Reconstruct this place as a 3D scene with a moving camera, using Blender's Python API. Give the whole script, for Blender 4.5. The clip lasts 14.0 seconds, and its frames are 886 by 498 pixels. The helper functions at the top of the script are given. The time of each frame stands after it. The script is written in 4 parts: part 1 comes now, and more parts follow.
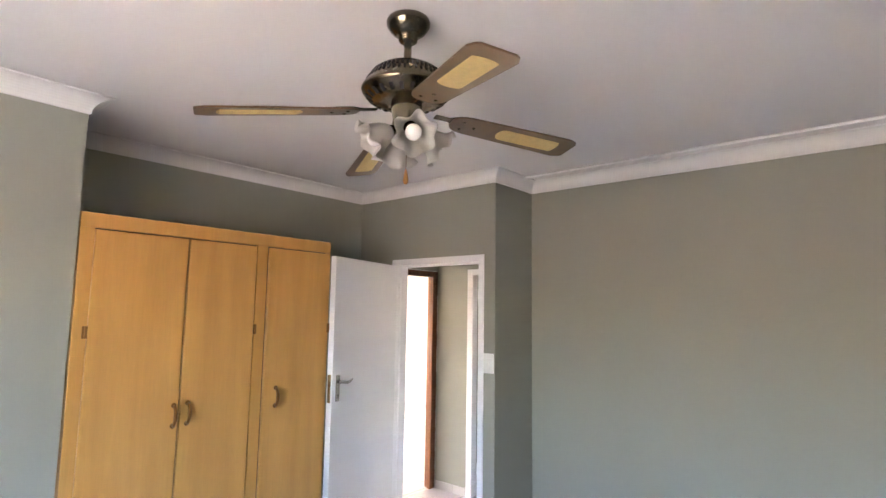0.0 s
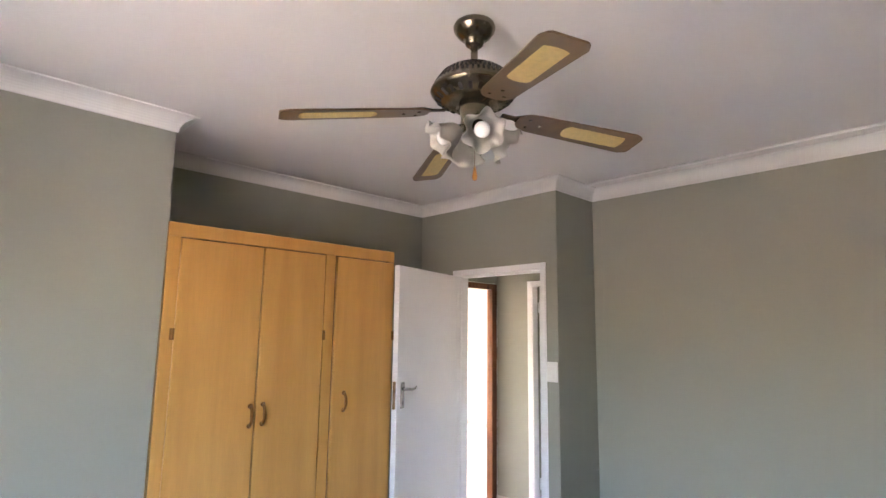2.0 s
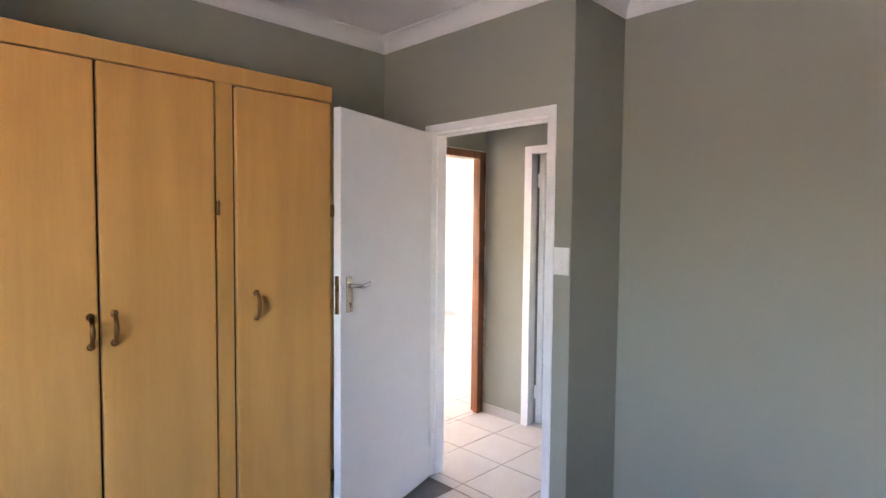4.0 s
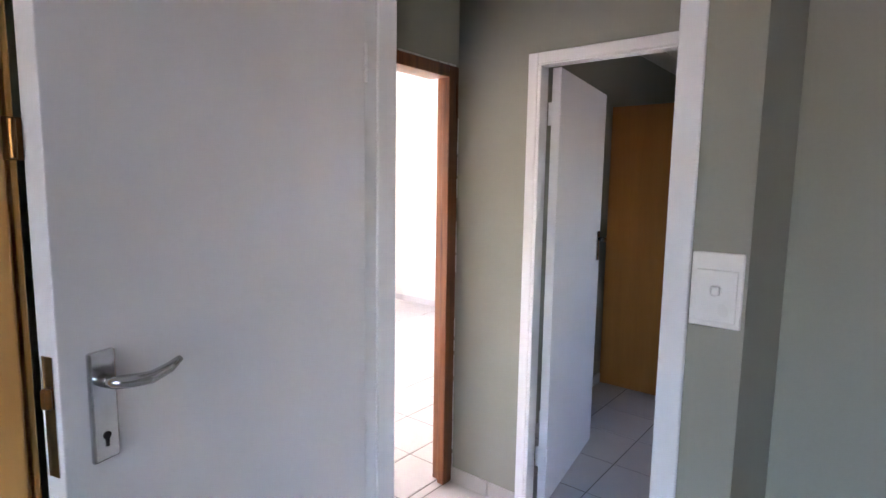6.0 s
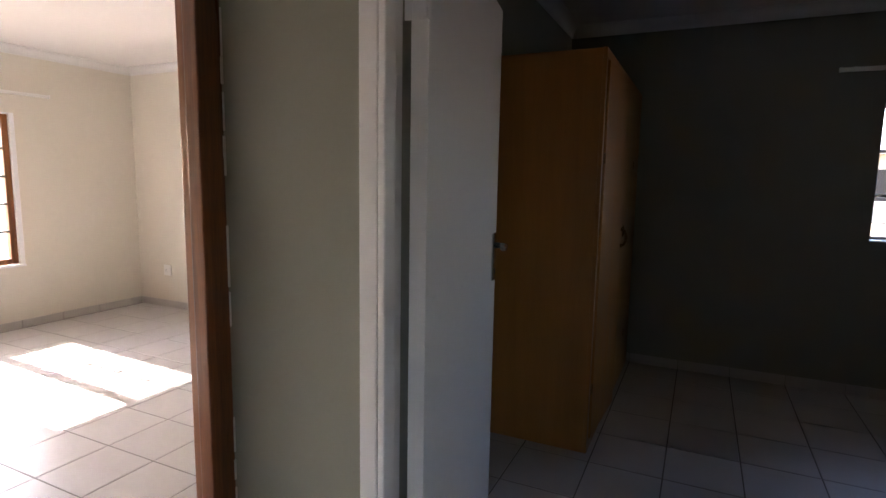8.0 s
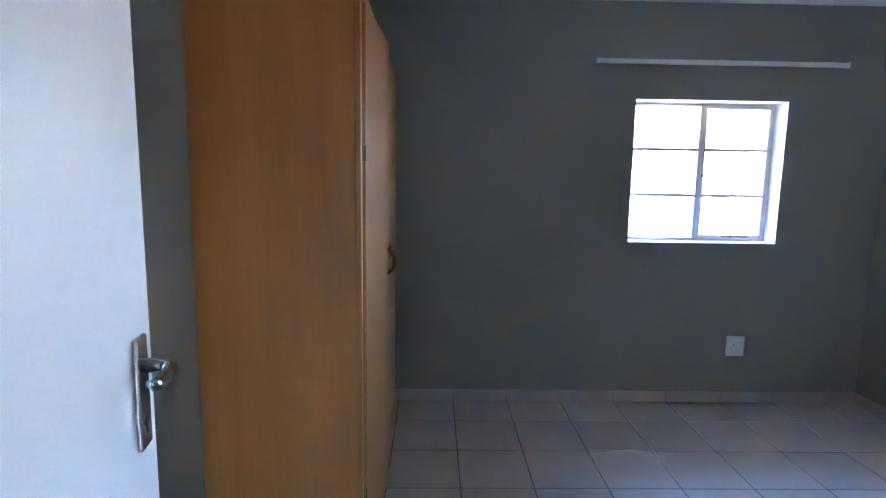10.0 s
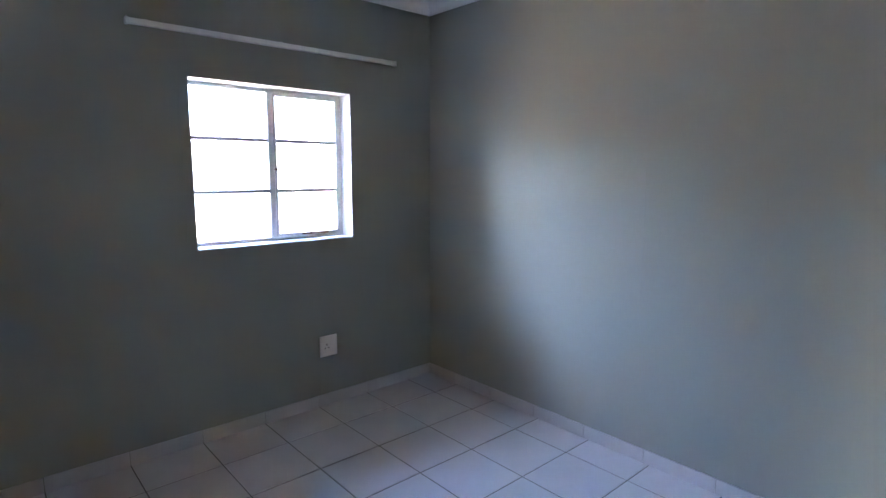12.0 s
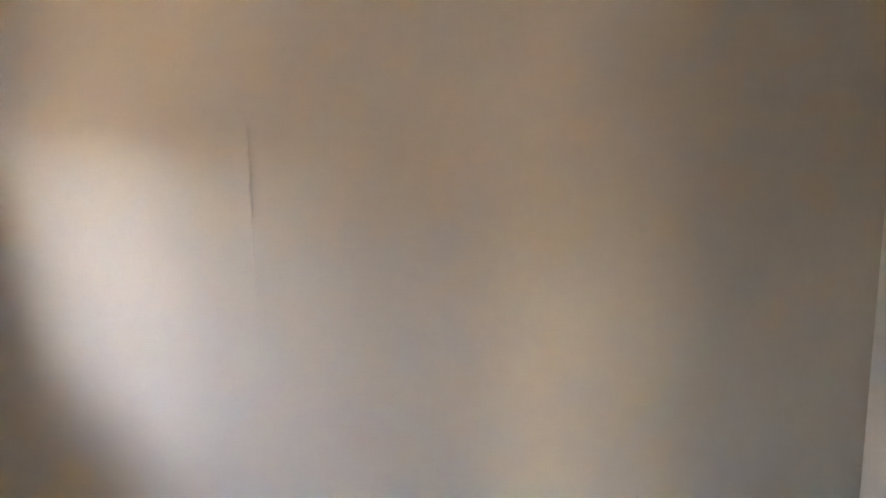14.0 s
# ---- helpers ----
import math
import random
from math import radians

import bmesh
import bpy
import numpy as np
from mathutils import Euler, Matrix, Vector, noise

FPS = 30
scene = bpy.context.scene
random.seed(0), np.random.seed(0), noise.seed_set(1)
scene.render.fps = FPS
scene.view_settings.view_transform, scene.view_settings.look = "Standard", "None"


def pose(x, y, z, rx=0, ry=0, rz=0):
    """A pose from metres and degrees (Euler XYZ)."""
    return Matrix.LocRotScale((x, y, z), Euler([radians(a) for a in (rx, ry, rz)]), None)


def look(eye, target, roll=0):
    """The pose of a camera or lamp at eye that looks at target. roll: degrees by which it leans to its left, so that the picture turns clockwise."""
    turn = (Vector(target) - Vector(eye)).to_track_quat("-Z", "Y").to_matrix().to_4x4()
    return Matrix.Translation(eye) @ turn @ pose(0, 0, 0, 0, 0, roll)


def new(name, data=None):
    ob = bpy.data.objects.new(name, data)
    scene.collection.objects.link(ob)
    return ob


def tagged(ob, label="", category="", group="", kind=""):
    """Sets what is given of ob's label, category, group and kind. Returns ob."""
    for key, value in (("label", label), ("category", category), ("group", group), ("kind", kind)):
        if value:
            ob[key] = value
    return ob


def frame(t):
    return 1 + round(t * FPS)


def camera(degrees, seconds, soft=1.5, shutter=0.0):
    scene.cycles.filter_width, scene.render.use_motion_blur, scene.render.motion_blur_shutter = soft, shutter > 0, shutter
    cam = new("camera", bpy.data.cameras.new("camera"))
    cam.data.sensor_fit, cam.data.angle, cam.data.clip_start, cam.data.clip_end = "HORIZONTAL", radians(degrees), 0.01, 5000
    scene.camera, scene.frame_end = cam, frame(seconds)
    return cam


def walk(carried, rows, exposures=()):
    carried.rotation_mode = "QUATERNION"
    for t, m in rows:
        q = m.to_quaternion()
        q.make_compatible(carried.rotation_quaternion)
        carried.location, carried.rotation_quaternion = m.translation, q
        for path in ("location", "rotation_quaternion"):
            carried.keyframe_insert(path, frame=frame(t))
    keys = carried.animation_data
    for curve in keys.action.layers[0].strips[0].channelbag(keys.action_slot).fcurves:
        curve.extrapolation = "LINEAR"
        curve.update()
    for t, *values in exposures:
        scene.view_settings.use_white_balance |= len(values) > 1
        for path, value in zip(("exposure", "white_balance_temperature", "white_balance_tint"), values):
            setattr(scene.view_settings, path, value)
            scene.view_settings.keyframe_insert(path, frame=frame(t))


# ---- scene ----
cam = camera(78.3, 14.0)
PATH = [
    (0, (3.486, -3.024, 1.698), (2.197, -1.512, 1.919), 0.9),
    (0.5, (3.536, -3.063, 1.694), (2.166, -1.631, 1.967), 0.8),
    (1, (3.524, -3.059, 1.663), (2.114, -1.672, 1.961), 0.8),
    (1.5, (3.498, -3.073, 1.631), (2.076, -1.7, 1.929), 0.8),
    (2, (3.469, -3.084, 1.603), (2.044, -1.713, 1.901), 0.8),
    (2.5, (3.351, -2.956, 1.545), (1.921, -1.585, 1.817), 0.9),
    (3, (3.196, -2.664, 1.533), (1.754, -1.283, 1.646), 0.9),
    (3.2, (3.126, -2.569, 1.531), (1.682, -1.187, 1.576), 1.1),
    (5.5, (1.821, -1.357, 1.525), (0.5, 0.132, 1.322), 0.7),
    (6, (1.541, -1.028, 1.519), (0.297, 0.519, 1.284), 0.9),
    (6.2, (1.425, -0.919, 1.508), (0.208, 0.649, 1.263), 0.9),
    (6.5, (1.297, -0.755, 1.505), (0.115, 0.839, 1.252), 0.5),
    (7, (1.22, -0.436, 1.465), (0.081, 1.19, 1.218), 0.7),
    (7.5, (1.014, -0.124, 1.457), (-0.011, 1.574, 1.197), 0.8),
    (8, (0.944, 0.131, 1.46), (0.099, 1.924, 1.2), 1.0),
    (8.2, (0.926, 0.272, 1.444), (0.16, 2.102, 1.191), 1.2),
    (10.3, (0.706, 1.257, 1.515), (0.872, 3.230, 1.239), 0.7),
    (10.5, (0.707, 1.312, 1.516), (0.962, 3.276, 1.240), 0.6),
    (11, (0.775, 1.420, 1.508), (1.421, 3.293, 1.231), 0.7),
    (11.5, (0.907, 1.533, 1.503), (1.979, 3.198, 1.221), 0.3),
    (11.8, (0.998, 1.587, 1.502), (2.218, 3.147, 1.225), 0.2),
    (12, (1.058, 1.617, 1.503), (2.369, 3.102, 1.224), 0.1),
    (12.5, (1.235, 1.671, 1.511), (2.854, 2.809, 1.219), 0.1),
    (13, (1.395, 1.712, 1.510), (3.241, 2.422, 1.209), -0.8),
    (13.5, (1.607, 1.752, 1.540), (3.497, 2.315, 1.209), -2.2),
    (14, (1.880, 1.810, 1.536), (3.796, 2.320, 1.284), -0.8),
]
walk(cam, [(t, look(eye, target, roll)) for t, eye, target, roll in PATH],
     exposures=[(0.0, 6.15, 6700, 24), (3.2, 5.95, 6900, 26), (5.5, 5.75, 5900, 26), (6.5, 5.4, 6200, 26), (7.5, 4.75, 6300, 25), (8.2, 3.85, 6500, 22),
                (10.3, 6.85, 4950, 19), (11.5, 6.75, 5350, 19), (12.5, 6.4, 5700, 21), (13.0, 6.5, 6400, 26), (13.5, 7.05, 7400, 31), (14.0, 7.4, 8050, 33)])

# ---- world, sun, exposure ----
SUN_ELEV, SUN_AZ = 36.5, 177.5     # azimuth of the sun, degrees anticlockwise from +X seen from above
world = bpy.data.worlds.new("world")
scene.world = world
world.use_nodes = True
wn = world.node_tree
wn.nodes.clear()
sky = wn.nodes.new("ShaderNodeTexSky")
sky.sky_type, sky.sun_disc = "NISHITA", False
sky.dust_density = 1.6
sky.sun_elevation, sky.sun_rotation = radians(SUN_ELEV), radians(90 - SUN_AZ)
bg = wn.nodes.new("ShaderNodeBackground")
bg.inputs["Strength"].default_value = 0.15
wout = wn.nodes.new("ShaderNodeOutputWorld")
wn.links.new(sky.outputs[0], bg.inputs["Color"])
wn.links.new(bg.outputs[0], wout.inputs["Surface"])
sun = new("sun", bpy.data.lights.new("sun", "SUN"))
sun.data.energy, sun.data.angle, sun.data.color = 4.2, radians(0.53), (1.0, 0.95, 0.87)
_d = Vector((math.cos(radians(SUN_AZ)) * math.cos(radians(SUN_ELEV)), math.sin(radians(SUN_AZ)) * math.cos(radians(SUN_ELEV)), math.sin(radians(SUN_ELEV))))
sun.matrix_world = Matrix.Translation(_d * 30) @ (-_d).to_track_quat("-Z", "Y").to_matrix().to_4x4()


# ---- materials ----
def material(name, colour, rough=0.6, metal=0.0, spread=0.06, scale=6.0, fine=90.0, bump=0.05, spec=0.5, random_tint=0.0):
    """A paint, plaster or metal: two scales of noise in colour and roughness, and a fine relief."""
    m = bpy.data.materials.new(name)
    m.use_nodes = True
    n, l = m.node_tree.nodes, m.node_tree.links
    b = n["Principled BSDF"]
    b.inputs["Metallic"].default_value = metal
    b.inputs["Specular IOR Level"].default_value = spec
    tc = n.new("ShaderNodeTexCoord")
    big, small = n.new("ShaderNodeTexNoise"), n.new("ShaderNodeTexNoise")
    big.inputs["Scale"].default_value, small.inputs["Scale"].default_value = scale, fine
    big.inputs["Detail"].default_value = 4
    for t in (big, small):
        l.new(tc.outputs["Object"], t.inputs["Vector"])
    mixn = n.new("ShaderNodeMath"); mixn.operation = "MULTIPLY_ADD"
    l.new(small.outputs["Fac"], mixn.inputs[0]); mixn.inputs[1].default_value = 0.35
    l.new(big.outputs["Fac"], mixn.inputs[2])
    value = n.new("ShaderNodeMapRange")
    value.inputs["From Min"].default_value, value.inputs["From Max"].default_value = 0.35, 1.0
    value.inputs["To Min"].default_value, value.inputs["To Max"].default_value = 1 - spread, 1 + spread
    l.new(mixn.outputs[0], value.inputs["Value"])
    hsv = n.new("ShaderNodeHueSaturation")
    hsv.inputs["Color"].default_value = (*colour, 1)
    l.new(value.outputs[0], hsv.inputs["Value"])
    if random_tint:
        info = n.new("ShaderNodeObjectInfo")
        rr = n.new("ShaderNodeMapRange")
        rr.inputs["To Min"].default_value, rr.inputs["To Max"].default_value = 1 - random_tint, 1 + random_tint
        l.new(info.outputs["Random"], rr.inputs["Value"])
        mul = n.new("ShaderNodeMath"); mul.operation = "MULTIPLY"
        l.new(value.outputs[0], mul.inputs[0]); l.new(rr.outputs[0], mul.inputs[1])
        l.new(mul.outputs[0], hsv.inputs["Value"])
    l.new(hsv.outputs[0], b.inputs["Base Color"])
    rg = n.new("ShaderNodeMapRange")
    rg.inputs["To Min"].default_value, rg.inputs["To Max"].default_value = max(0.02, rough - 0.1), min(1, rough + 0.1)
    l.new(big.outputs["Fac"], rg.inputs["Value"]); l.new(rg.outputs[0], b.inputs["Roughness"])
    if bump:
        bp = n.new("ShaderNodeBump")
        bp.inputs["Strength"].default_value, bp.inputs["Distance"].default_value = bump, 0.004
        l.new(mixn.outputs[0], bp.inputs["Height"]); l.new(bp.outputs[0], b.inputs["Normal"])
    return m


def wood(name, light, dark, rough=0.4, grain=14.0, along=(1.0, 1.0, 0.06), spread=0.5):
    """Veneer or timber: long wavy grain along z of the object, fine pores, slight unevenness."""
    m = bpy.data.materials.new(name)
    m.use_nodes = True
    n, l = m.node_tree.nodes, m.node_tree.links
    b = n["Principled BSDF"]
    tc, mp = n.new("ShaderNodeTexCoord"), n.new("ShaderNodeMapping")
    mp.inputs["Scale"].default_value = along
    l.new(tc.outputs["Object"], mp.inputs["Vector"])
    g = n.new("ShaderNodeTexNoise")
    g.inputs["Scale"].default_value, g.inputs["Detail"].default_value, g.inputs["Distortion"].default_value = grain, 6, 0.6
    f = n.new("ShaderNodeTexNoise")
    f.inputs["Scale"].default_value, f.inputs["Detail"].default_value = grain * 14, 3
    w = n.new("ShaderNodeTexNoise")
    w.inputs["Scale"].default_value = 2.2
    l.new(mp.outputs[0], g.inputs["Vector"]); l.new(mp.outputs[0], f.inputs["Vector"]); l.new(tc.outputs["Object"], w.inputs["Vector"])
    ramp = n.new("ShaderNodeValToRGB")
    ramp.color_ramp.elements[0].position, ramp.color_ramp.elements[1].position = 0.5 - spread * 0.5, 0.5 + spread * 0.4
    ramp.color_ramp.elements[0].color, ramp.color_ramp.elements[1].color = (*dark, 1), (*light, 1)
    add = n.new("ShaderNodeMath"); add.operation = "MULTIPLY_ADD"
    l.new(f.outputs["Fac"], add.inputs[0]); add.inputs[1].default_value = 0.3
    l.new(g.outputs["Fac"], add.inputs[2])
    sub = n.new("ShaderNodeMath"); sub.operation = "SUBTRACT"
    l.new(add.outputs[0], sub.inputs[0]); sub.inputs[1].default_value = 0.15
    l.new(sub.outputs[0], ramp.inputs["Fac"])
    hs = n.new("ShaderNodeHueSaturation")
    wr = n.new("ShaderNodeMapRange")
    wr.inputs["To Min"].default_value, wr.inputs["To Max"].default_value = 0.88, 1.12
    l.new(w.outputs["Fac"], wr.inputs["Value"]); l.new(wr.outputs[0], hs.inputs["Value"])
    l.new(ramp.outputs[0], hs.inputs["Color"]); l.new(hs.outputs[0], b.inputs["Base Color"])
    rg = n.new("ShaderNodeMapRange")
    rg.inputs["To Min"].default_value, rg.inputs["To Max"].default_value = rough - 0.08, rough + 0.12
    l.new(g.outputs["Fac"], rg.inputs["Value"]); l.new(rg.outputs[0], b.inputs["Roughness"])
    bp = n.new("ShaderNodeBump")
    bp.inputs["Strength"].default_value, bp.inputs["Distance"].default_value = 0.08, 0.002
    l.new(add.outputs[0], bp.inputs["Height"]); l.new(bp.outputs[0], b.inputs["Normal"])
    return m


WALL = material("wall_paint", (0.295, 0.297, 0.246), 0.75, spread=0.035, scale=1.3, fine=140, bump=0.12, spec=0.3)
CREAM = material("lounge_paint", (0.68, 0.64, 0.555), 0.75, spread=0.035, scale=1.3, fine=140, bump=0.12, spec=0.3)
CEIL = material("ceiling_paint", (0.74, 0.72, 0.70), 0.85, spread=0.03, scale=0.9, fine=60, bump=0.06, spec=0.2)
CORN = material("cornice_paint", (0.71, 0.70, 0.68), 0.7, spread=0.03, scale=3, fine=70, bump=0.05)
WHITE = material("white_enamel", (0.78, 0.78, 0.79), 0.42, spread=0.02, scale=2.0, fine=40, bump=0.05)
TILE = material("cream_tile", (0.50, 0.475, 0.45), 0.32, spread=0.06, scale=5, fine=45, bump=0.02, random_tint=0.035)
GROUT = material("grout", (0.16, 0.145, 0.13), 0.95, spread=0.15, scale=20, fine=200, bump=0.2)
PLASTIC = material("white_plastic", (0.80, 0.79, 0.76), 0.3, spread=0.015, scale=8, fine=120, bump=0.01)
CHROME = material("chrome", (0.50, 0.50, 0.50), 0.17, metal=1.0, spread=0.03, scale=20, fine=200, bump=0.0)
BRASS = material("old_brass", (0.20, 0.10, 0.035), 0.36, metal=1.0, spread=0.15, scale=40, fine=300, bump=0.03)
BRONZE = material("antique_bronze", (0.17, 0.145, 0.10), 0.24, metal=1.0, spread=0.2, scale=30, fine=250, bump=0.02)
# flat near-black: shade inside gaps, holes and openings, put in as colour
DARK = material("opening_shade", (0.02, 0.017, 0.014), 0.8, spread=0.1, bump=0)
VENEER = wood("honey_veneer", (0.60, 0.315, 0.092), (0.49, 0.245, 0.067), 0.38, 9, (1, 1, 0.07))
VENEER_DARK = wood("amber_veneer", (0.42, 0.175, 0.033), (0.33, 0.130, 0.023), 0.36, 9, (1, 1, 0.07))
TIMBER = wood("varnished_timber", (0.27, 0.095, 0.030), (0.09, 0.030, 0.011), 0.3, 22, (1, 1, 0.05), 0.38)
BLADE = wood("blade_veneer", (0.155, 0.088, 0.036), (0.095, 0.052, 0.022), 0.35, 16, (1, 1, 1))
SOIL = material("dry_ground", (0.23, 0.165, 0.097), 0.95, spread=0.25, scale=0.6, fine=7, bump=0.6)
ROUGH_PLASTER = material("rough_plaster", (0.45, 0.40, 0.33), 0.9, spread=0.2, scale=1.5, fine=18, bump=0.5)
CANE = material("woven_cane", (0.62, 0.47, 0.20), 0.6, spread=0.12, scale=60, fine=400, bump=0.3)
FROST = material("frosted_glass", (0.62, 0.59, 0.53), 0.45, spread=0.03, scale=20, fine=150, bump=0.05)
_b = FROST.node_tree.nodes["Principled BSDF"]
_b.inputs["Transmission Weight"].default_value = 0.45
BULB = material("opal_bulb", (0.86, 0.86, 0.84), 0.25, spread=0.01, bump=0)
# pale so that the added slabs outside reflect light indoors
BOUNCE_SLAB = material("pale_bounce_slab", (0.40, 0.37, 0.32), 0.9, spread=0.12, scale=1.2, fine=30, bump=0.2)
BOARD = material("painted_fascia", (0.55, 0.54, 0.52), 0.6, spread=0.1, scale=4, bump=0.1)
STEEL = material("painted_window_steel", (0.72, 0.70, 0.67), 0.5, spread=0.1, scale=25, fine=160, bump=0.1)
IRON = material("dark_burglar_bar", (0.06, 0.055, 0.05), 0.5, spread=0.2, scale=30, bump=0.1)
ROOFTIN = material("grey_roof_sheeting", (0.28, 0.28, 0.28), 0.6, spread=0.15, scale=2, bump=0.2)
GRASS = material("dry_grass_blades", (0.34, 0.25, 0.11), 0.9, spread=0.3, scale=8, fine=60, bump=0)
LEAF_M = material("tree_leaves", (0.09, 0.11, 0.05), 0.7, spread=0.35, scale=3, fine=30, bump=0)
BARK = material("tree_bark", (0.14, 0.10, 0.07), 0.9, spread=0.3, scale=8, fine=60, bump=0.5)
ROOF = material("fibre_eave", (0.5, 0.48, 0.45), 0.8, spread=0.08, bump=0.1)


GLASS = bpy.data.materials.new("window_glass")
GLASS.use_nodes = True
_g = GLASS.node_tree
_g.nodes.clear()
_o, _t, _s, _m, _f = (_g.nodes.new("ShaderNode" + k) for k in ("OutputMaterial", "BsdfTransparent", "BsdfGlossy", "MixShader", "Fresnel"))
_t.inputs["Color"].default_value = (0.98, 0.985, 0.98, 1)
_s.inputs["Roughness"].default_value = 0.02
_f.inputs["IOR"].default_value = 1.22
_g.links.new(_f.outputs[0], _m.inputs[0]); _g.links.new(_t.outputs[0], _m.inputs[1]); _g.links.new(_s.outputs[0], _m.inputs[2])
_g.links.new(_m.outputs[0], _o.inputs["Surface"])


# ---- building helpers ----
def box(bm, x0, x1, y0, y1, z0, z1, m=None):
    r = bmesh.ops.create_cube(bm, size=1, matrix=Matrix.Translation(((x0 + x1) / 2, (y0 + y1) / 2, (z0 + z1) / 2)) @ Matrix.Diagonal((x1 - x0, y1 - y0, z1 - z0, 1)))
    if m:
        bmesh.ops.transform(bm, matrix=m, verts=r["verts"])
    return r["verts"]


def bevel(bm, width, segments=2):
    bmesh.ops.bevel(bm, geom=[e for e in bm.edges], offset=width, segments=segments, affect="EDGES", profile=0.5)


def part(name, bm, mat, parent=None, label="", smooth=False):
    me = bpy.data.meshes.new(name)
    bmesh.ops.recalc_face_normals(bm, faces=bm.faces)
    bm.to_mesh(me)
    bm.free()
    me.materials.append(mat)
    if smooth:
        for p in me.polygons:
            p.use_smooth = True
    ob = new(name, me)
    ob.parent = parent
    if label:
        ob["label"] = label
    return ob


def structure(name, bm, mat, label="", category=""):
    return tagged(part(name, bm, mat), label, category or name.split("_")[0], "", "structure")


def lathe(bm, rings, seg=24, m=None):
    """A turned body from (radius, z) rings."""
    loops = []
    for r, z in rings:
        loops.append([bm.verts.new((r * math.cos(2 * math.pi * i / seg), r * math.sin(2 * math.pi * i / seg), z)) for i in range(seg)])
    for a, b in zip(loops, loops[1:]):
        for i in range(seg):
            bm.faces.new((a[i], a[(i + 1) % seg], b[(i + 1) % seg], b[i]))
    bm.faces.new(list(reversed(loops[0])))
    bm.faces.new(loops[-1])
    if m:
        bmesh.ops.transform(bm, matrix=m, verts=[v for lp in loops for v in lp])


def tube(bm, pts, radius, seg=8):
    """A round bar along points."""
    pts = [Vector(p) for p in pts]
    loops, side = [], None
    for i, p in enumerate(pts):
        d = (pts[min(i + 1, len(pts) - 1)] - pts[max(i - 1, 0)]).normalized()
        ref = Vector((0, 0, 1)) if abs(d.z) < 0.9 else Vector((1, 0, 0))
        u = d.cross(ref).normalized() if side is None else (side - d * side.dot(d)).normalized()
        side = u
        v = d.cross(u)
        r = radius[i] if isinstance(radius, (list, tuple)) else radius
        loops.append([bm.verts.new(p + (u * math.cos(2 * math.pi * k / seg) + v * math.sin(2 * math.pi * k / seg)) * r) for k in range(seg)])
    for a, b in zip(loops, loops[1:]):
        for i in range(seg):
            bm.faces.new((a[i], a[(i + 1) % seg], b[(i + 1) % seg], b[i]))
    bm.faces.new(list(reversed(loops[0])))
    bm.faces.new(loops[-1])


def sweep(bm, poly, profile, closed=True):
    """A moulding along a plan outline (room on its left side), mitred; profile: (distance into the room, z)."""
    n = len(poly)
    loops = []
    for i in range(n):
        p = Vector(poly[i])
        a = (p - Vector(poly[i - 1])).normalized() if closed or i > 0 else None
        b = (Vector(poly[(i + 1) % n]) - p).normalized() if closed or i < n - 1 else None
        a, b = a or b, b or a
        na, nb = Vector((-a.y, a.x)), Vector((-b.y, b.x))
        mit = (na + nb) / (1 + na.dot(nb))
        loops.append([bm.verts.new((p.x + mit.x * d, p.y + mit.y * d, z)) for d, z in profile])
    k = len(profile)
    for i in range(n if closed else n - 1):
        a, b = loops[i], loops[(i + 1) % n]
        for j in range(k):
            bm.faces.new((a[j], b[j], b[(j + 1) % k], a[(j + 1) % k]))
    if not closed:
        bm.faces.new(loops[0]); bm.faces.new(list(reversed(loops[-1])))


def wall(name, x0, x1, y0, y1, holes=(), z1=2.75, label="grey-green painted plaster wall", paint=WALL):
    """A wall as a box; holes: (from, to, z from, z to) along its longer side."""
    bm = bmesh.new()
    along_x = (x1 - x0) > (y1 - y0)
    s, e = (x0, x1) if along_x else (y0, y1)
    def piece(a, b, za, zb):
        if b - a > 1e-4 and zb - za > 1e-4:
            if along_x:
                box(bm, a, b, y0, y1, za, zb)
            else:
                box(bm, x0, x1, a, b, za, zb)
    at = s
    for a, b, za, zb in sorted(holes):
        piece(at, a, -0.1, z1)
        piece(a, b, -0.1, za)
        piece(a, b, zb, z1)
        at = b
    piece(at, e, -0.1, z1)
    return structure(name, bm, paint, label, "wall")


# ---- plan ----
CEILING = 2.655
B1_E, B1_S = 4.90, -4.40              # bedroom: east and south faces
LW = 0.640                            # face of the wall beside the wardrobe
LOB_Y = 1.085                         # lobby face of the wall to the second bedroom
B2_S, B2_N, B2_W, B2_E = 1.17, 4.653, -0.08, 3.61
SOUTH2 = 1.032                        # second bedroom: south face beyond the door wall
LO_W, LO_N, LO_S, LO_E = -4.70, 4.14, -1.60, -0.19

# bedroom walls
wall("wall_door", -0.19, 1.375, 0.0, 0.11, [(0.388, 1.284, -0.1, 2.081)])
wall("wall_niche_back", -0.19, 0.0, -2.346, 0.0)
wall("wall_wardrobe_side", LW - 0.74, LW, B1_S - 0.22, -2.236)
wall("wall_return", 1.345, 1.375, 0.11, LOB_Y)
wall("wall_north", 1.375, 5.01, 0.473, 0.583)
wall("wall_east", B1_E, B1_E + 0.22, B1_S - 0.22, 0.473)
wall("wall_south", LW, B1_E, B1_S - 0.22, B1_S, [(1.95, 3.45, 0.90, 2.12)])
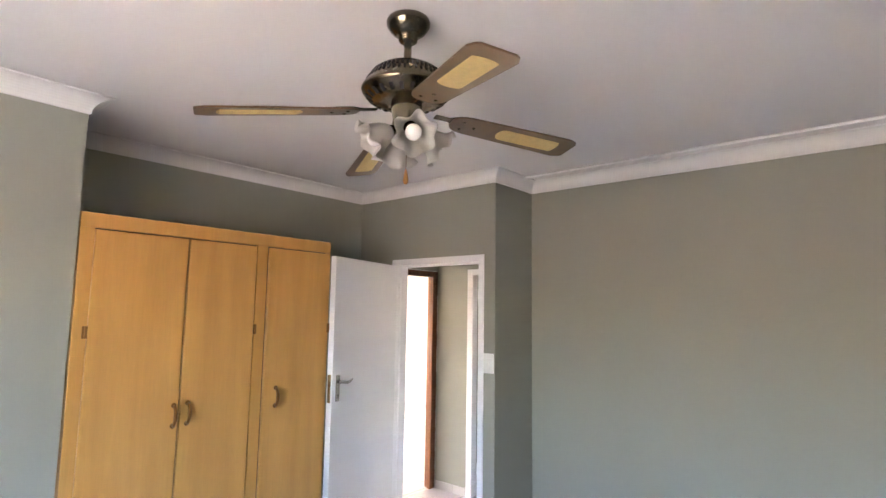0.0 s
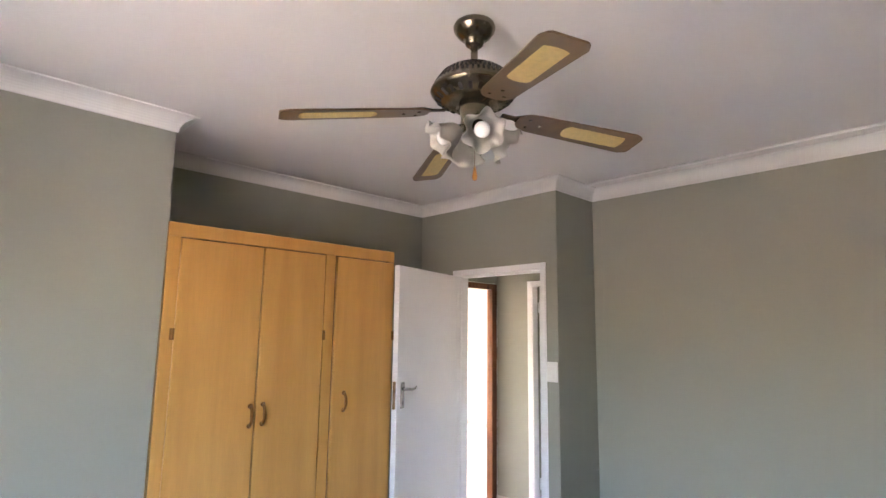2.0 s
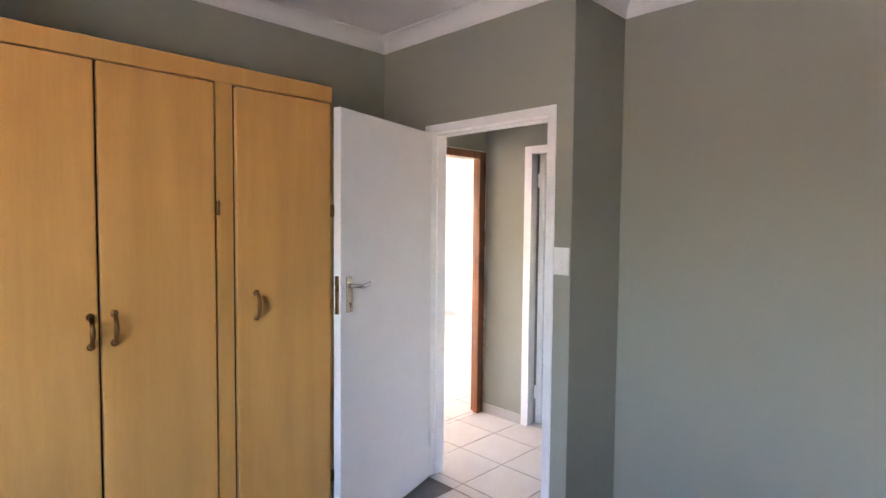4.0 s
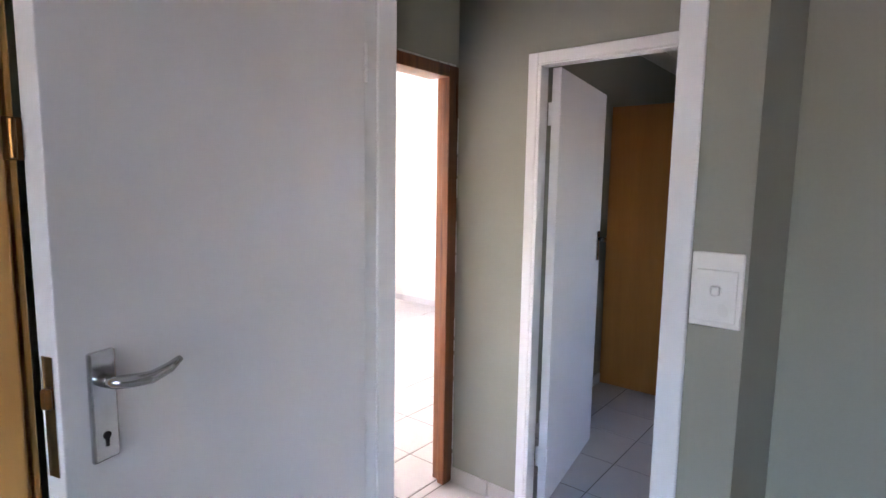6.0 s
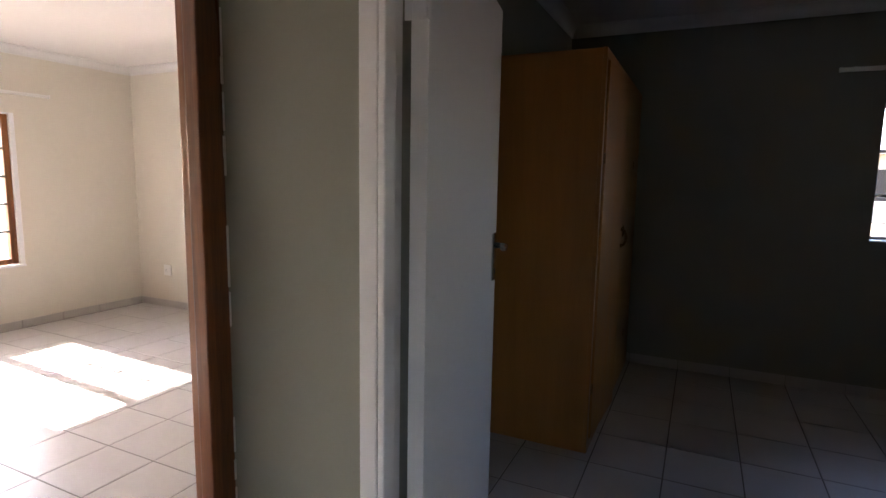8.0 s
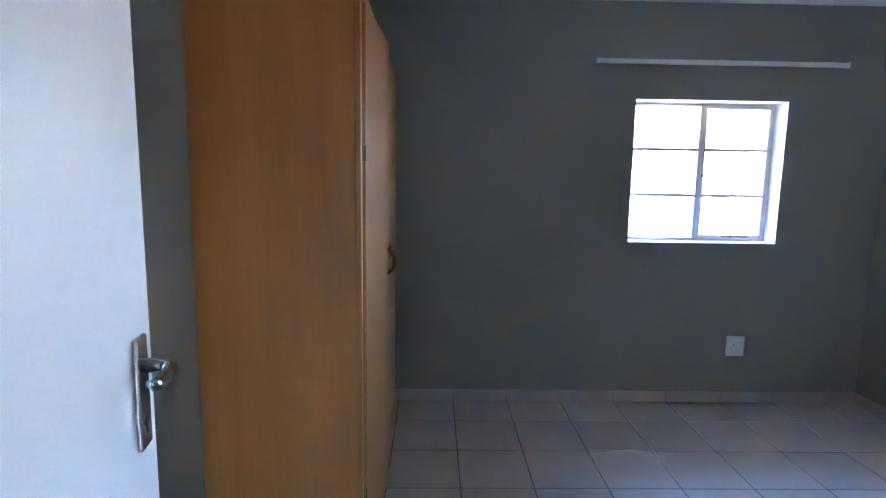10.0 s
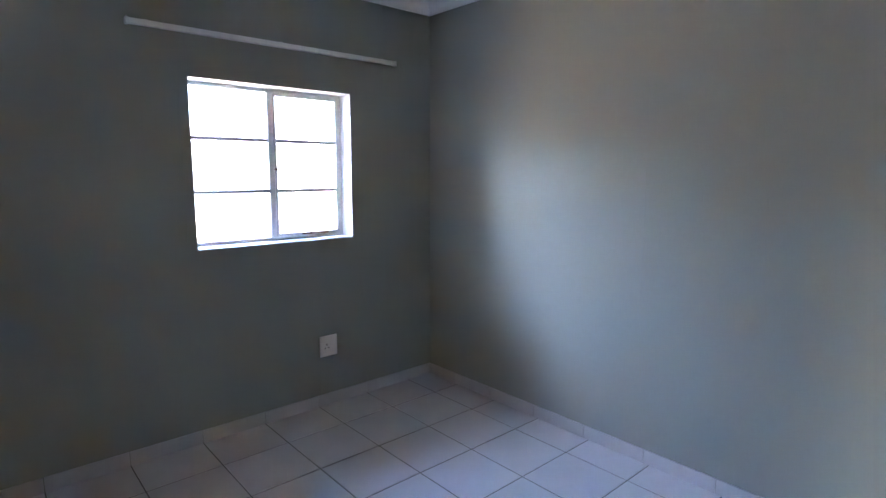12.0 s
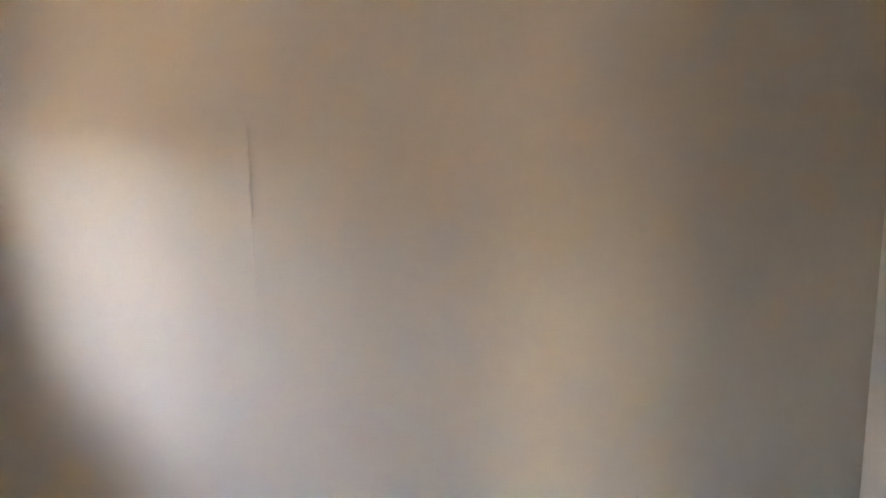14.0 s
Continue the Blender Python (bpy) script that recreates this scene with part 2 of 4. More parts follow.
# lobby and lounge walls
wall("wall_lounge_opening", LO_E, B2_W, 0.11, LOB_Y, [(0.15, LOB_Y - 0.001, -0.1, 2.07)])
wall("wall_lounge_east", LO_E, B2_W, LOB_Y, B2_N + 0.22)
wall("wall_lounge_corner", LO_E, -0.108, LO_S, -2.346)
wall("wall_lounge_south", LO_W - 0.22, LO_E, LO_S - 0.11, LO_S, label="cream painted plaster wall of the lounge", paint=CREAM)
wall("wall_lounge_north", LO_W - 0.22, LO_E, LO_N, LO_N + 0.22, label="cream painted plaster wall of the lounge", paint=CREAM)
# first hole: the added window that lets more light into the lounge
wall("wall_lounge_west", LO_W - 0.22, LO_W, LO_S, LO_N, [(-0.9, 0.5, 0.58, 1.97), (1.345, 3.00, 0.58, 1.97)], label="cream painted plaster wall of the lounge", paint=CREAM)
# second bedroom walls
wall("wall_second_door", B2_W, 1.375, LOB_Y, B2_S, [(0.303, 1.330, -0.1, 2.081)])
wall("wall_second_south", 1.375, B2_E + 0.22, SOUTH2 - 0.11, SOUTH2)
wall("wall_second_east", B2_E, B2_E + 0.22, SOUTH2, B2_N)
wall("wall_window", B2_W, B2_E + 0.22, B2_N, B2_N + 0.17, [(1.983, 2.953, 1.082, 1.991)])

# ---- openings, floors and ceilings ----
def slab(name, x0, x1, y0, y1, z0, z1, mat, label, category):
    bm = bmesh.new()
    box(bm, x0, x1, y0, y1, z0, z1)
    return structure(name, bm, mat, label, category)


floor_lobby = slab("floor", B2_W - 0.06, 1.345, 0.0, LOB_Y + 0.055, -0.15, -0.002, GROUT, "cream ceramic tiled lobby floor with dark joints", "floor")
floor_lounge = slab("floor_lounge", LO_W, B2_W - 0.06, LO_S, LO_N, -0.15, -0.002, GROUT, "cream ceramic tiled lounge floor, sunlit", "floor")
floor_second = slab("floor_second_bedroom", B2_W, B2_E, LOB_Y + 0.055, B2_N, -0.15, -0.002, GROUT, "cream ceramic tiled bedroom floor with dark joints", "floor")
floor_strip = slab("floor_strip", 1.375, B2_E, SOUTH2, LOB_Y + 0.055, -0.15, -0.002, GROUT, "cream ceramic tiled strip along the bedroom wall", "floor")
floor_first = slab("floor_bedroom", 0.0, B1_E, B1_S, 0.473, -0.15, -0.004, GROUT, "cream ceramic tiled bedroom floor with dark joints", "floor")
slab("ceiling_bedroom", -0.1, B1_E + 0.1, B1_S - 0.1, 0.5, CEILING, CEILING + 0.08, CEIL, "white painted board ceiling", "ceiling")
slab("ceiling_lobby", -0.15, 1.36, 0.5 - 0.43, LOB_Y + 0.05, CEILING - 0.02, CEILING - 0.001, CEIL, "white painted lobby ceiling", "ceiling")
slab("ceiling_lounge", LO_W - 0.1, -0.16, LO_S - 0.1, LO_N + 0.1, 2.56, 2.74, CEIL, "white painted lounge ceiling", "ceiling")
slab("ceiling_second_bedroom", -0.14, B2_E + 0.1, SOUTH2 - 0.05, B2_N + 0.1, CEILING, CEILING + 0.08, CEIL, "white painted bedroom ceiling", "ceiling")
slab("roof", LO_W - 0.5, B1_E + 0.5, B1_S - 0.55, B2_N + 0.20, 2.76, 2.84, ROOF, "grey fibre cement roof and eaves", "roof")


def cove(z, s):
    pts = [(0.0, z - s), (0.0, z)]
    pts += [(s, z), (s, z - 0.006)]
    for i in range(9):
        a = radians(90 + 90 * i / 8)
        pts.append((s - 0.004 + (s - 0.012) * math.cos(a), z - s + 0.004 + (s - 0.012) * math.sin(a)))
    pts.append((0.007, z - s))
    return pts


def cornice(name, poly, z, s=0.082):
    bm = bmesh.new()
    sweep(bm, poly, cove(z, s))
    ob = structure(name, bm, CORN, "white coved plaster cornice", "cornice")
    return ob


cornice("cornice_bedroom", [(LW, B1_S), (B1_E, B1_S), (B1_E, 0.473), (1.375, 0.473), (1.375, 0.0), (0.0, 0.0), (0.0, -2.236), (LW, -2.236)], CEILING)
cornice("cornice_second_bedroom", [(B2_W, B2_S), (1.375, B2_S), (1.375, SOUTH2), (B2_E, SOUTH2), (B2_E, B2_N), (B2_W, B2_N)], CEILING)
cornice("cornice_lounge", [(LO_W, LO_S), (LO_E, LO_S), (LO_E, LO_N), (LO_W, LO_N)], 2.56, 0.075)
# cover strip on the bedroom ceiling, along the north wall
bm = bmesh.new()
box(bm, 1.39, B1_E, 0.252, 0.296, CEILING - 0.016, CEILING)
bevel(bm, 0.003, 1)
structure("ceiling_cover_strip", bm, CORN, "thin white cover strip on the ceiling", "trim")


# ---- door frames ----
def steel_frame(name, x0, x1, ya, yb, top, rebate_side):
    """A pressed steel frame in a wall along x, outer size x0..x1; proud of the wall on both faces, with a rebate lip."""
    root = tagged(new(name), "white-painted pressed steel door frame", "door frame", "", "structure")
    w = 0.046
    ym = ya + 0.045 if rebate_side < 0 else yb - 0.045
    for nm, bx in (("jamb", (x0, x0 + w)), ("jamb", (x1 - w, x1))):
        bm = bmesh.new()
        inner = 1 if bx[0] == x0 else -1
        box(bm, bx[0], bx[1], ya - 0.008, yb + 0.008, 0.0, top)
        # stop against which the leaf closes
        stop = 0.009 if rebate_side < 0 else 0.017
        xs = (bx[1], bx[1] + stop) if inner > 0 else (bx[0] - 0.009, bx[0])
        if rebate_side < 0:
            box(bm, xs[0], xs[1], ym, yb + 0.008, 0.0, top - w - 0.009)
        else:
            box(bm, xs[0], xs[1], ya - 0.008, ym, 0.0, top - w - 0.009)
        bevel(bm, 0.004, 2)
        part(nm, bm, WHITE, root)
    bm = bmesh.new()
    box(bm, x0 + w, x1 - w, ya - 0.008, yb + 0.008, top - w, top)
    if rebate_side < 0:
        box(bm, x0 + w, x1 - w, ym, yb + 0.008, top - w - 0.009, top - w)
    else:
        box(bm, x0 + w, x1 - w, ya - 0.008, ym, top - w - 0.009, top - w)
    bevel(bm, 0.004, 2)
    part("head", bm, WHITE, root)
    # strike plate in the lock jamb
    bm = bmesh.new()
    y = ya + 0.022 if rebate_side < 0 else yb - 0.022
    box(bm, x1 - w - 0.0016, x1 - w + 0.001, y - 0.012, y + 0.012, 1.02, 1.20)
    part("strike_plate", bm, CHROME, root, "steel strike plate")
    return root


steel_frame("door_frame_bedroom", 0.388, 1.284, 0.0, 0.11, 2.081, -1)
steel_frame("door_frame_second", 0.303, 1.330, LOB_Y, B2_S, 2.081, 1)

# timber frame of the opening to the lounge
root = tagged(new("door_frame_lounge"), "reddish-brown varnished timber door frame, paint-smeared at its edges", "door frame", "", "structure")
for y0, y1, lip in ((LOB_Y - 0.046, LOB_Y - 0.002, -1), (0.152, 0.196, 1)):
    bm = bmesh.new()
    box(bm, B2_W - 0.090, B2_W - 0.038, y0, y1, 0.0, 2.07)
    box(bm, B2_W - 0.038, B2_W + 0.005, min(y0, y0 + lip * 0.026), max(y1, y1 + lip * 0.026), 0.0, 2.07)
    bevel(bm, 0.004, 2)
    part("jamb", bm, TIMBER, root)
bm = bmesh.new()
box(bm, LO_E - 0.004, B2_W + 0.004, 0.222, LOB_Y - 0.072, 2.015, 2.07)
bevel(bm, 0.004, 2)
part("head", bm, TIMBER, root)


# ---- doors ----
def lever_set(parent, side):
    """Long chrome back plate with a curved lever and a keyhole; local frame: leaf along +x, face at y = side * 0.02."""
    px, pz = LEAF - 0.058, 1.187
    f = side * 0.02
    bm = bmesh.new()
    box(bm, px - 0.021, px + 0.021, min(f, f + side * 0.009), max(f, f + side * 0.009), pz - 0.084, pz + 0.084)
    bevel(bm, 0.004, 2)
    plate = part("handle_plate", bm, CHROME, parent, "long chrome back plate")
    bm = bmesh.new()
    tube(bm, [(px, f + side * 0.006, pz + 0.04), (px, f + side * 0.035, pz + 0.04), (px - 0.012, f + side * 0.048, pz + 0.04), (px - 0.045, f + side * 0.05, pz + 0.035),
              (px - 0.078, f + side * 0.05, pz + 0.040), (px - 0.100, f + side * 0.05, pz + 0.050)], [0.011, 0.010, 0.010, 0.010, 0.009, 0.005], 10)
    part("lever", bm, CHROME, plate, "curved chrome lever", True)
    bm = bmesh.new()
    lathe(bm, [(0.006, 0), (0.006, 0.0015)], 12, Matrix.Translation((px, f + side * 0.0088, pz - 0.045)) @ pose(0, 0, 0, -90 * side))
    box(bm, px - 0.0025, px + 0.0025, min(f + side * 0.0088, f + side * 0.0102), max(f + side * 0.0088, f + side * 0.0102), pz - 0.062, pz - 0.045)
    part("keyhole", bm, DARK, plate)


def door_leaf(name, hinge, angle, label, hinge_side=1):
    """A flush leaf, 0.813 x 2.03; local +x from hinge to lock. hinge_side: the face (y sign) on which the knuckles sit."""
    root = tagged(new(name), label, "door")
    bm = bmesh.new()
    box(bm, 0.0, LEAF, -0.02, 0.02, 0.008, 2.032)
    bevel(bm, 0.002, 2)
    part("leaf", bm, WHITE, root)
    for s in (-1, 1):
        lever_set(root, s)
    bm = bmesh.new()
    box(bm, LEAF - 0.0005, LEAF + 0.0015, -0.011, 0.011, 1.10, 1.275)
    lock = part("lock_plate", bm, CHROME, root, "steel lock face plate")
    bm = bmesh.new()
    box(bm, LEAF, LEAF + 0.010, -0.008, 0.008, 1.20, 1.23)
    bevel(bm, 0.003, 1)
    part("latch", bm, BRASS, lock, "brass latch bolt")
    for z in (0.245, 1.835):
        bm = bmesh.new()
        for k in range(3):
            lathe(bm, [(0.006, 0), (0.006, 0.032)], 10, Matrix.Translation((-0.006, hinge_side * 0.021, z - 0.05 + k * 0.0335)))
        box(bm, -0.0025, -0.0005, -0.016, 0.016, z - 0.05, z + 0.05)
        if hinge_side < 0:
            box(bm, -0.004, -0.001, 0.016, 0.033, z - 0.05, z + 0.05)
        part("hinge", bm, WHITE, root, "painted steel butt hinge")
    root.matrix_world = Matrix.Translation(hinge) @ pose(0, 0, 0, 0, 0, angle)
    return root


LEAF = 0.82
door_leaf("door_1", (0.430, -0.016, 0.0), -73.5, "white-painted flush door standing open against the wardrobe", 1)
LEAF = 0.81
door_leaf("door_2", (0.388, 1.180, 0.0), 98.9, "white-painted flush door standing open into the second bedroom", -1)


# ---- wardrobes ----
def bow_handle(parent, x, y, z, h=0.100):
    """A brass bow pull on a face that looks along +x."""
    bm = bmesh.new()
    tube(bm, [(x + 0.004, y, z - h / 2), (x + 0.018, y, z - h * 0.42), (x + 0.028, y, z - h * 0.2), (x + 0.030, y, z), (x + 0.028, y, z + h * 0.2), (x + 0.018, y, z + h * 0.42), (x + 0.004, y, z + h / 2)],
         [0.0075, 0.0075, 0.008, 0.0095, 0.008, 0.0075, 0.0075], 12)
    for s in (-1, 1):
        lathe(bm, [(0.013, 0), (0.013, 0.004), (0.007, 0.009)], 16, Matrix.Translation((x, y, z + s * h / 2)) @ pose(0, 0, 0, 0, 90))
    return part("handle", bm, BRASS, parent, "aged brass bow handle", True)


def cupboard_hinge(parent, x, y, z):
    bm = bmesh.new()
    box(bm, x, x + 0.004, y - 0.012, y + 0.012, z - 0.028, z + 0.028)
    lathe(bm, [(0.005, -0.026), (0.005, 0.026)], 10, Matrix.Translation((x + 0.006, y, z)))
    bevel(bm, 0.0012, 1)
    return part("hinge", bm, BRASS, parent, "brass cupboard hinge")


def wardrobe(name, x0, x1, y0, y1, top, doors, label, stiles, door_z, ajar=0.0, veneer=VENEER, lean=0.0):
    """A built-in cupboard against a west wall; its front looks along +x. doors: (y from, y to, hinge side, handle y, handle z)."""
    root = tagged(new(name), label, "wardrobe")
    t = 0.02
    inset = 0.013 if lean else 0.002
    for nm, b in (("side_panel", (x0, x1 - t, y0 + inset, y0 + inset + t - 0.002, 0.0, top - 0.004)), ("side_panel", (x0, x1 - t, y1 - t, y1, 0.0, top - 0.004)),
                  ("top_panel", (x0, x1 - t, y0 + t, y1 - t, top - t, top - 0.004)), ("base_panel", (x0, x1 - t - 0.04, y0 + t, y1 - t, 0.06, 0.08)),
                  ("back_panel", (x0, x0 + 0.006, y0 + t, y1 - t, 0.08, top - t))):
        bm = bmesh.new()
        box(bm, *b)
        part(nm, bm, veneer, root)
    for a, b, za, zb in stiles:
        bm = bmesh.new()
        edge = [v for v in box(bm, x1 - t, x1, a, b, za, zb) if v.co.y < y0 + 0.001]
        for v in edge:                     # scribed stile: its gap to the wall widens downwards
            v.co.y += lean * (1 - v.co.z / top)
        bevel(bm, min(0.0025, (b - a) * 0.3), 2)
        part("face_frame", bm, veneer, root)
    # near-black sheet behind the doors, painting the shade seen through their gaps
    bm = bmesh.new()
    box(bm, x1 - t - 0.03, x1 - t - 0.012, y0 + t, y1 - t, 0.08, top - t)
    part("shadow_lining", bm, DARK, root)
    for a, b, hs, hy, hz in doors:
        bm = bmesh.new()
        box(bm, x1 - 0.012, x1 + 0.010, a + 0.004, b - 0.004, door_z[0], door_z[1])
        bevel(bm, 0.005, 3)
        d = part("door", bm, veneer, root)
        bow_handle(d, x1 + 0.010, hy, hz)
        for z in (0.35, 1.57):
            cupboard_hinge(d, x1 + 0.002, a - 0.006 if hs < 0 else b + 0.006, z)
        if ajar and hs < 0:
            d.matrix_basis = Matrix.Translation((x1, a, 0)) @ pose(0, 0, 0, 0, 0, -ajar) @ Matrix.Translation((-x1, -a, 0))
    return root


X1 = 0.643
wardrobe("wardrobe", 0.006, X1, -2.232, -0.815, 2.120,
         [(-2.172, -1.734, -1, -1.762, 1.149), (-1.734, -1.342, 1, -1.692, 1.154), (-1.266, -0.826, 1, -1.184, 1.180)],
         "honey oak veneer built-in wardrobe with three doors", [(-2.232, -2.169, 0.0, 2.05), (-1.338, -1.270, 0.06, 2.05), (-0.823, -0.815, 0.0, 2.05), (-2.232, -0.815, 2.05, 2.120), (-2.169, -0.823, 0.0, 0.06)], (0.065, 2.043), lean=0.014)
wardrobe("wardrobe_second", B2_W + 0.004, 0.479, 2.963, B2_N - 0.012, 2.11,
         [(3.011, 3.60, -1, 3.555, 1.12), (3.60, 4.235, 1, 3.65, 1.15)],
         "amber-brown veneer wardrobe, one door slightly ajar, standing on tiles", [(2.963, 2.999, 0.0, 2.06), (4.240, B2_N - 0.012, 0.0, 2.06), (2.963, B2_N - 0.012, 2.06, 2.11), (2.999, 4.240, 0.0, 0.06)], (0.065, 2.055), 3.2, VENEER_DARK)


second = bpy.data.objects["wardrobe_second"]
# thin strip shaped to imitate a line of glare across the side panel
bm = bmesh.new()
box(bm, B2_W + 0.03, 0.455, 2.9644, 2.9652, 0.785, 0.789)
part("glare_line", bm, VENEER_DARK, second, "thin strip imitating a line of glare on the side panel")


# ---- ceiling fan ----
FAN = (2.276, -1.80)
fan = tagged(new("ceiling_fan"), "antique bronze ceiling fan with four cane-panelled blades and glass shades", "ceiling fan")
fan.location = (FAN[0], FAN[1], 0)
bm = bmesh.new()
lathe(bm, [(0.058, 2.655), (0.069, 2.652), (0.073, 2.642), (0.071, 2.630), (0.058, 2.611), (0.042, 2.598), (0.033, 2.592), (0.031, 2.578), (0.020, 2.570)], 40)
part("canopy", bm, BRONZE, fan, "polished bronze canopy", True)
bm = bmesh.new()
lathe(bm, [(0.0125, 2.45), (0.0125, 2.60)], 20)
part("downrod", bm, BRONZE, fan, "", True)
bm = bmesh.new()
lathe(bm, [(0.03, 2.482), (0.085, 2.480), (0.100, 2.475), (0.112, 2.464), (0.135, 2.430), (0.143, 2.416), (0.147, 2.412), (0.149, 2.406), (0.147, 2.400), (0.140, 2.394), (0.133, 2.384), (0.113, 2.371), (0.08, 2.364), (0.05, 2.361)][::-1], 56)
housing = part("motor_housing", bm, BRONZE, fan, "pierced antique bronze motor housing", True)
for k in range(96):                       # two staggered rows of small piercings on the shoulder, dark chips for their shade
    a = 2 * math.pi * (k // 2 + 0.5 * (k % 2)) / 48
    r, z = ((0.1175, 2.4572), (0.1305, 2.4382))[k % 2]
    bm = bmesh.new()
    box(bm, -0.0085, 0.0085, -0.0034, 0.0034, -0.0012, 0.0012)
    bmesh.ops.transform(bm, matrix=Matrix.Rotation(a, 4, "Z") @ Matrix.Translation((r, 0, z)) @ Matrix.Rotation(radians(55.9), 4, "Y"), verts=bm.verts)
    part("vent_slot", bm, DARK, housing)
for k in range(24):
    a = 2 * math.pi * (k + 0.5) / 24
    bm = bmesh.new()
    box(bm, -0.013, 0.013, -0.006, 0.006, -0.0014, 0.0014)
    bmesh.ops.transform(bm, matrix=Matrix.Rotation(a, 4, "Z") @ Matrix.Translation((0.1235, 0, 2.3765)) @ Matrix.Rotation(radians(-36), 4, "Y"), verts=bm.verts)
    part("vent_slot", bm, DARK, housing)
bm = bmesh.new()
lathe(bm, [(0.03, 2.262), (0.042, 2.268), (0.047, 2.285), (0.044, 2.31), (0.05, 2.345), (0.052, 2.364)], 32)
part("switch_cup", bm, BRONZE, fan, "", True)
bm = bmesh.new()
lathe(bm, [(0.014, 2.215), (0.02, 2.22), (0.022, 2.24), (0.03, 2.25), (0.032, 2.264)], 24)
part("finial", bm, BRONZE, fan, "", True)


def blade_outline(r0, r1, w0, w1, cut):
    return [(r0, -w0 * 0.22), (r0 + 0.012, -w0 * 0.40), (r0 + 0.032, -w0 * 0.51), (r0 + 0.06, -w0 * 0.56), (r1 - cut, -w1 * 0.5), (r1 - cut * 0.25, -w1 * 0.42), (r1, -w1 * 0.34), (r1, w1 * 0.34), (r1 - cut * 0.25, w1 * 0.42), (r1 - cut, w1 * 0.5), (r0 + 0.06, w0 * 0.56), (r0 + 0.032, w0 * 0.51), (r0 + 0.012, w0 * 0.40), (r0, w0 * 0.22)]


def prism(bm, outline, z0, z1, m):
    lo = [bm.verts.new((x, y, z0)) for x, y in outline]
    hi = [bm.verts.new((x, y, z1)) for x, y in outline]
    n = len(outline)
    for i in range(n):
        bm.faces.new((lo[i], lo[(i + 1) % n], hi[(i + 1) % n], hi[i]))
    bm.faces.new(list(reversed(lo)))
    bm.faces.new(hi)
    bmesh.ops.transform(bm, matrix=m, verts=lo + hi)


TILT = pose(0, 0, 2.338, 2.1, -0.9, 0)     # the blades hang slightly out of level
for k in range(4):
    ang = 63 + 90 * k
    m = TILT @ pose(0, 0, 0, 0, 0, ang) @ pose(0, 0, 0, 0, 6.4, 0) @ pose(0, 0, 0, -8.5, 0, 0)
    bm = bmesh.new()
    prism(bm, blade_outline(0.160, 0.635, 0.098, 0.136, 0.034), -0.003, 0.003, m)
    bevel(bm, 0.001, 1)
    blade = part("blade", bm, BLADE, fan, "brown wooden blade with a cane panel")
    cane = [(0.36 + 0.026 * math.cos(a) if abs(a) > math.pi / 2 else 0.565 + 0.012 * math.cos(a), 0.036 * math.sin(a)) for a in [2 * math.pi * i / 28 - math.pi + 0.001 for i in range(28)]]
    bm = bmesh.new()
    prism(bm, cane, -0.0042, 0.0042, m)
    panel = part("cane_panel", bm, CANE, blade, "yellow woven cane panel")
    bm = bmesh.new()
    for i in range(11):
        y = -0.030 + 0.006 * i
        half = 0.0012
        prism(bm, [(0.348, y - half), (0.568, y - half), (0.568, y + half), (0.348, y + half)], -0.0050, -0.0040, m)
    for i in range(28):
        x = 0.350 + 0.008 * i
        prism(bm, [(x - 0.001, -0.031), (x + 0.001, -0.031), (x + 0.001, 0.031), (x - 0.001, 0.031)], -0.0047, -0.0040, m)
    part("cane_weave", bm, CANE, blade)
    bm = bmesh.new()
    prism(bm, [(0.10, -0.012), (0.15, -0.012), (0.185, -0.036), (0.235, -0.03), (0.262, 0.0), (0.235, 0.03), (0.185, 0.036), (0.15, 0.012), (0.10, 0.012)], 0.0035, 0.0095, m)
    bevel(bm, 0.0015, 1)
    for sx, sy in ((0.20, -0.024), (0.20, 0.024), (0.245, 0.0)):
        lathe(bm, [(0.0045, -0.0062), (0.0055, -0.0045), (0.0055, 0.004)], 10, m @ Matrix.Translation((sx, sy, 0)))
    part("blade_bracket", bm, BRONZE, blade, "bronze blade bracket")


def tulip(bm, m, seg=40):
    """A ruffled glass shade, opening along +z, with wall thickness."""
    prof = [(0.020, 0.0), (0.030, 0.010), (0.042, 0.030), (0.050, 0.055), (0.056, 0.075), (0.068, 0.092), (0.078, 0.100)]
    outer, inner = [], []
    for i, (r, z) in enumerate(prof):
        f = max(0.0, (i - 2) / 4)
        ro, ri = [], []
        for s in range(seg):
            a = 2 * math.pi * s / seg
            w = 1 + 0.13 * f * math.cos(6 * a)
            dz = 0.012 * f * math.cos(6 * a + 0.4)
            ro.append(bm.verts.new((r * w * math.cos(a), r * w * math.sin(a), z - dz)))
            ri.append(bm.verts.new(((r * w - 0.003) * math.cos(a), (r * w - 0.003) * math.sin(a), z - dz + 0.0005)))
        outer.append(ro)
        inner.append(ri)
    for rows, flip in ((outer, False), (inner, True)):
        for a, b in zip(rows, rows[1:]):
            for s in range(seg):
                q = (a[s], a[(s + 1) % seg], b[(s + 1) % seg], b[s])
                bm.faces.new(q[::-1] if flip else q)
    for s in range(seg):
        bm.faces.new((outer[-1][s], outer[-1][(s + 1) % seg], inner[-1][(s + 1) % seg], inner[-1][s]))
        bm.faces.new((outer[0][s], inner[0][s], inner[0][(s + 1) % seg], outer[0][(s + 1) % seg]))
    bmesh.ops.transform(bm, matrix=m, verts=bm.verts)


